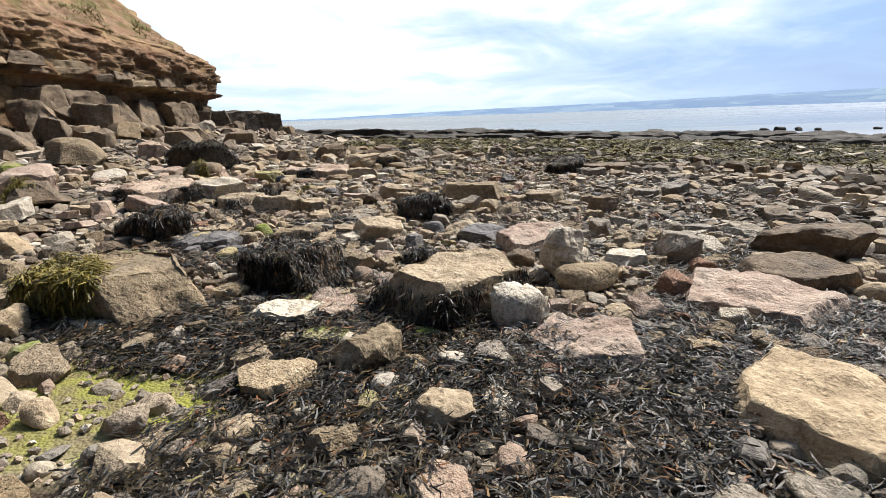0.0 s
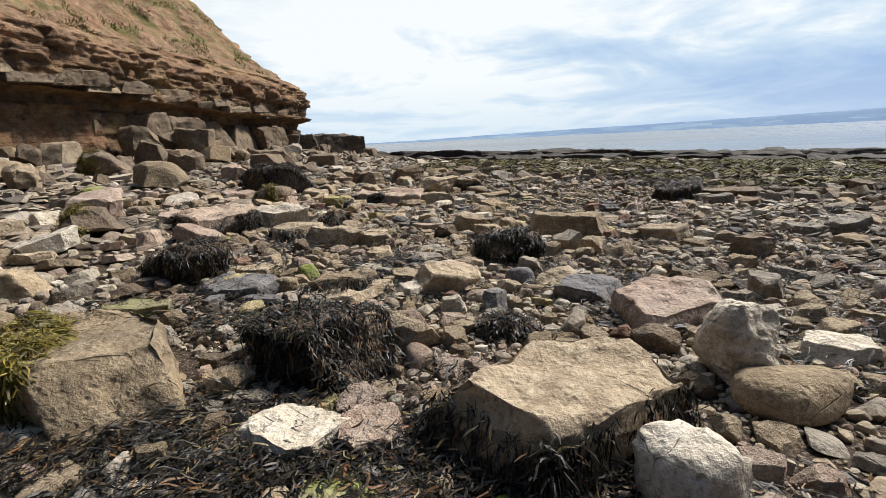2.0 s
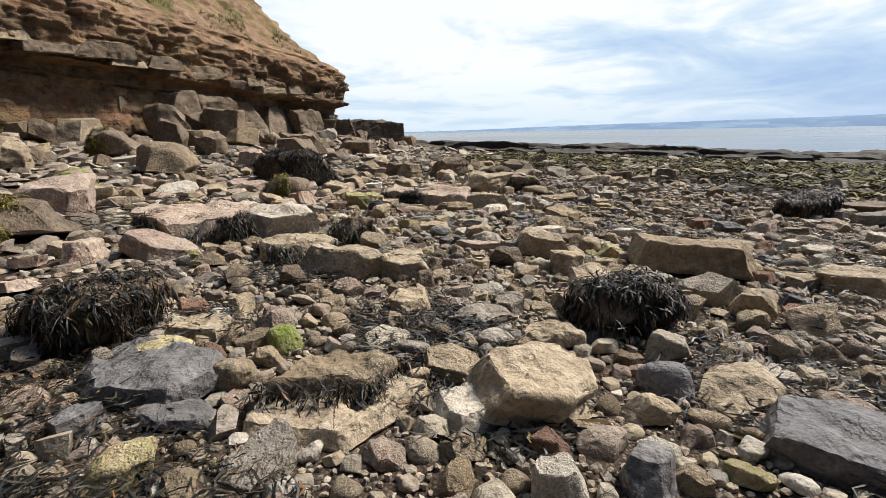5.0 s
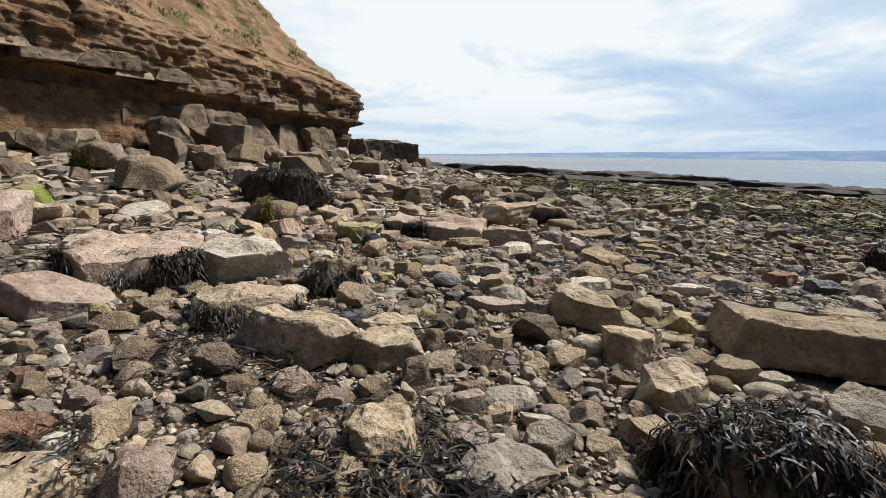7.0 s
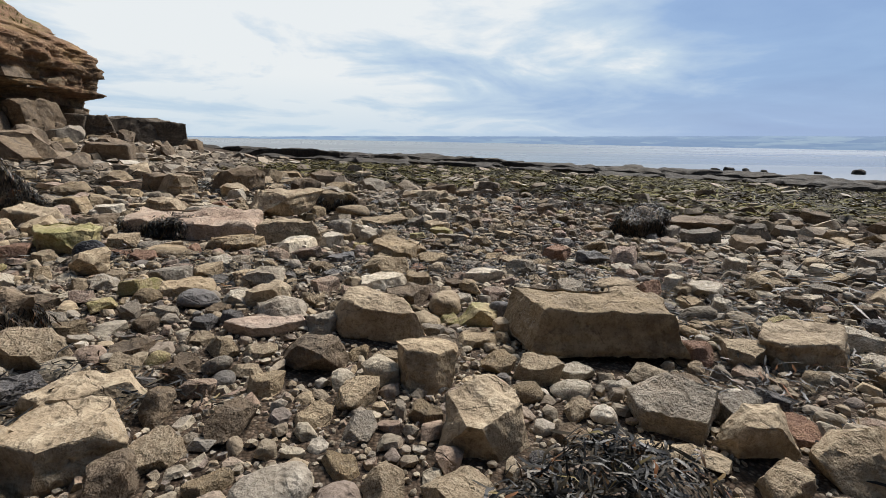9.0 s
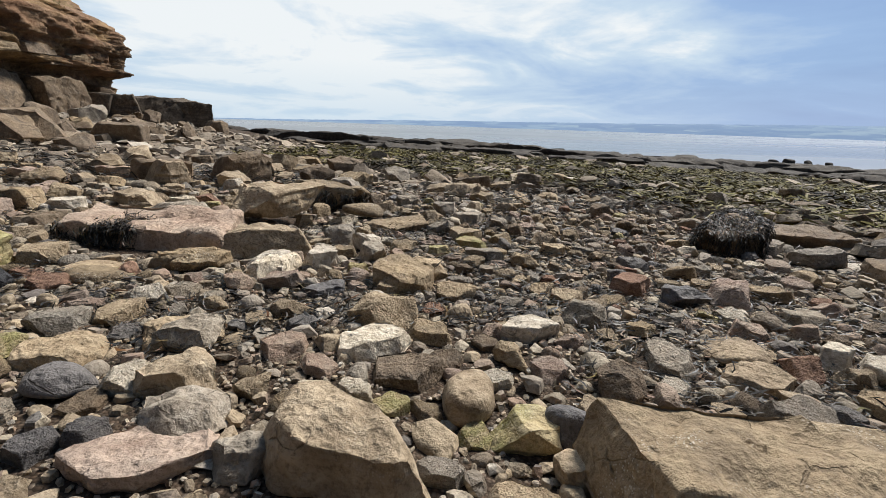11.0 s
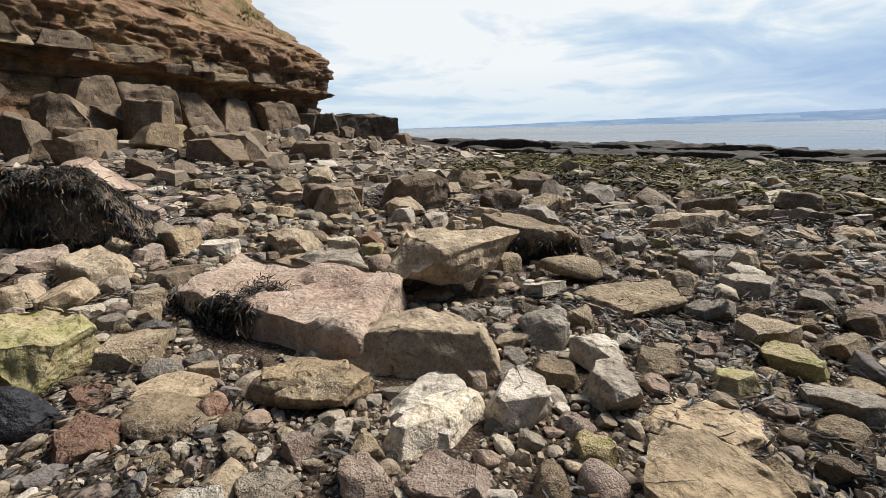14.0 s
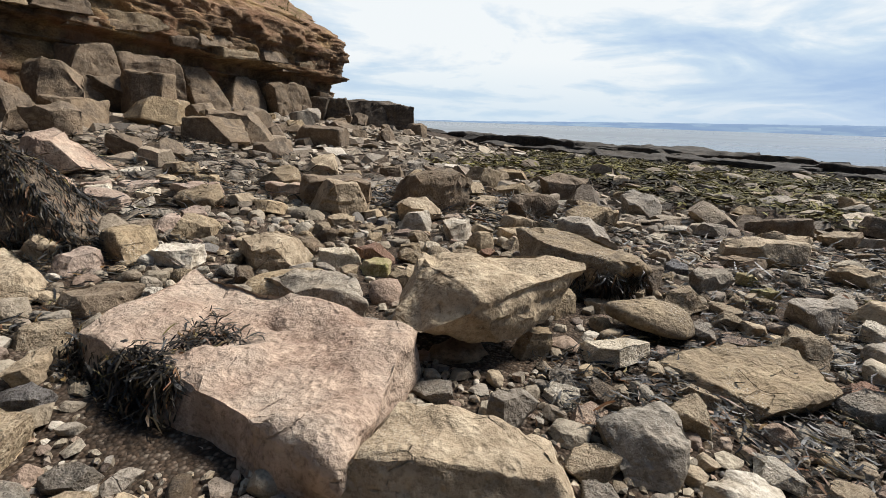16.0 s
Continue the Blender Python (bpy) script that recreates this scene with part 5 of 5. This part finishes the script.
# fallen rocks along the cliff foot
r5 = random.Random(21)
for x, y, q in scatter(90, 0.28, 0.85, (-20, -9, 11, 35.5), 12, TAKEN, 0.8, lambda x, y: np.clip(1 - (x - cliff_foot(y) - 1.5) / 7.5, 0.05, 1) * (x > cliff_foot(y))):
    shape = r5.choice(("boulder", "slab", "boulder"))
    p, f = broken_stone(2 * q, 2 * q * r5.uniform(0.6, 0.9), 2 * q * (0.35 if shape == "slab" else 0.6), shape, 1700 + int(q * 1e5), 0.2 * q)
    mat = r5.choice((BROWN, BROWN, BROWN, OCHRE, GREY))
    ob = new("fallen_rock", mesh_of("fallen_rock", p, f, mat))
    ob.matrix_basis = pose(x, y, float(height(x, y)) + p[:, 2].max() * 0.7, r5.gauss(0, 12), r5.gauss(0, 12), r5.uniform(0, 360))
    tagged(ob, f"{NAMES[mat]} fallen rock at the cliff foot", "rock", "fallen rocks under the cliff")

# rocks that stand in the shallows
for i, (x, y, q) in enumerate([(24.0, 50.0, 0.8), (27.0, 50.5, 0.4), (28.6, 50.0, 0.35), (29.7, 50.3, 0.4), (34.5, 52, 0.7), (36.5, 52.5, 0.9), (38.5, 52.3, 0.7), (40, 51.5, 0.5), (45, 50, 0.45), (50, 50, 0.9)]):
    p, f = stone_points(q * 1.6, q * 1.1, q * 0.8, "boulder", 1500 + i, 3)
    ob = new("rock", mesh_of("rock", p, f, SHORE))
    ob.matrix_basis = pose(x, y, SEA_LEVEL + 0.2 * q, 0, 0, 40 * i)
    tagged(ob, "dark wet rock standing in the shallows", "rock", "rocks in the shallows")

# ---- wrack on the ground ----
weed_mat([(0.9, 1.6, 2.7, 1.35, 21000), (-1.9, 3.3, 1.1, 0.6, 4200), (-0.9, 3.3, 0.9, 0.55, 3200), (-2.2, 4.9, 0.8, 0.4, 1200), (0.0, 2.9, 1.7, 0.75, 7000), (2.6, 2.9, 1.6, 1.1, 8000), (-2.2, 3.4, 1.2, 0.5, 1300), (2.4, 4.9, 1.4, 0.9, 2200), (-1.7, 0.9, 1.3, 0.6, 1500), (-1.3, 3.9, 1.4, 0.6, 1500)], 21, WRACK, "wrack_bed", "bed of dark wet wrack strewn over the ground", 0.8, 3, 0.07)
weed_mat([(-1.55, 6.6, 0.55, 0.5, 1200), (-1.9, 7.0, 0.5, 0.5, 800), (-3.6, 6.2, 0.8, 0.6, 1500), (-3.2, 7.6, 0.7, 0.5, 900), (-1.2, 6.0, 0.6, 0.4, 800), (0.4, 6.6, 0.7, 0.6, 900), (2.2, 8.2, 1.4, 1.4, 1100), (-3.3, 5.2, 0.9, 0.5, 1100), (3.6, 6.0, 1.4, 1.4, 1300), (1.2, 5.6, 0.8, 0.5, 900), (-2.6, 8.4, 0.8, 0.4, 600)], 22, WRACK, "wrack_bed", "patches of dark wrack lying between stones", 0.9, 3, 0.07)
weed_mat([(1.6, 10.4, 1.6, 1.4, 2300), (0.2, 12.3, 1.3, 1.0, 1700), (2.6, 13.0, 2.0, 1.8, 1300), (-1.2, 13.6, 0.9, 0.7, 1300), (-2.0, 10.6, 0.9, 0.5, 600), (0.4, 15.4, 1.7, 1.3, 2200), (-5.4, 13.2, 0.9, 1.2, 1500), (-3.4, 11.3, 1.3, 0.5, 800), (-0.6, 11.2, 1.2, 0.5, 900), (-0.2, 14.0, 1.2, 0.7, 1300)], 23, WRACK, "wrack_bed", "dark wrack tangled between the stones", 0.85, 3, 0.04)
weed_mat([(5.2, 9.0, 2.6, 3.2, 1100), (1.5, 17.0, 3.2, 1.4, 1200), (-3.2, 17.8, 2.2, 1.2, 1300), (11, 17.5, 5, 2.2, 2600), (-6.5, 9.5, 1.6, 1.5, 900), (-8.5, 15, 2.4, 2.2, 1600), (-6.8, 17.5, 2.2, 1.8, 1500), (-11.0, 19.0, 3.0, 2.6, 1900), (-13.0, 24.0, 2.6, 3.0, 1500)], 24, WRACK, "wrack_bed", "dark wrack spread over the wider stony beach", 1.7, 2, 0.12)


def carpet(count, seed):
    """Low wrack that covers the flats towards the water."""
    r = np.random.default_rng(seed)
    y = 11.5 + 26.5 * r.random(count * 2) ** 0.85
    x = r.uniform(-9, 26, count * 2)
    keep = (r.random(count * 2) < platform(x, y)) & (perlin(np.stack([x * 0.45, y * 0.9, 0 * x], 1)) > -0.24) & (y < ledge_line(x))
    x, y = x[keep][:count], y[keep][:count]
    n_ = len(x)
    hump = 0.16 * np.clip(perlin(np.stack([x * 0.9, y * 1.1, 0 * x + 8], 1)) + 0.15, 0, 1)
    a = r.uniform(0, 6.28, n_)
    way = np.stack([np.cos(a), np.sin(a), r.normal(0.25, 0.2, n_)], 1)
    root = np.stack([x, y, height(x, y) + 0.03 + hump + 0.05 * r.random(n_)], 1)
    pts, faces = ribbons(root, way, r.uniform(0.2, 0.42, n_), r.uniform(0.03, 0.07, n_), r.uniform(0.3, 1.0, n_), r, 2, 0.8)
    return tagged(new("wrack_carpet", mesh_of("wrack_carpet", pts, faces, CARPET)), "green and brown wrack carpeting the rocky flats", "seaweed", kind="stuff")


carpet(62000, 31)

# grass on the cliff
r4 = np.random.default_rng(8)
gy_, gz_ = r4.uniform(16, 36, 14000), r4.uniform(5.6, 11.5, 14000)
tuft = perlin(np.stack([gy_ * 0.55, gz_ * 0.8, 0 * gy_ + 3], 1)) > 0.16
gy_, gz_ = gy_[tuft], gz_[tuft]
near_v = cv[(cv[:, 1] > 14) & (cv[:, 2] > 5)]
roots = []
for a, b in zip(gy_, gz_):
    j = np.argmin((near_v[:, 1] - a) ** 2 + (near_v[:, 2] - (b + float(dip(a)))) ** 2)
    roots.append(near_v[j] + (0.0, a - near_v[j][1], 0.0))
roots = np.array(roots) + r4.normal(0, 0.05, (len(roots), 3))
n_ = len(roots)
blade_way = np.stack([r4.normal(0.35, 0.4, n_), r4.normal(0, 0.4, n_), r4.uniform(0.6, 1.2, n_)], 1)
gv, gf = ribbons(roots, blade_way, r4.uniform(0.10, 0.28, n_), r4.uniform(0.025, 0.06, n_), r4.uniform(0.2, 1.0, n_), r4, 3, 0.4)
tagged(new("cliff_grass", mesh_of("cliff_grass", gv, gf, GRASS)), "tufts of dry grass on the cliff slope", "grass", kind="stuff")
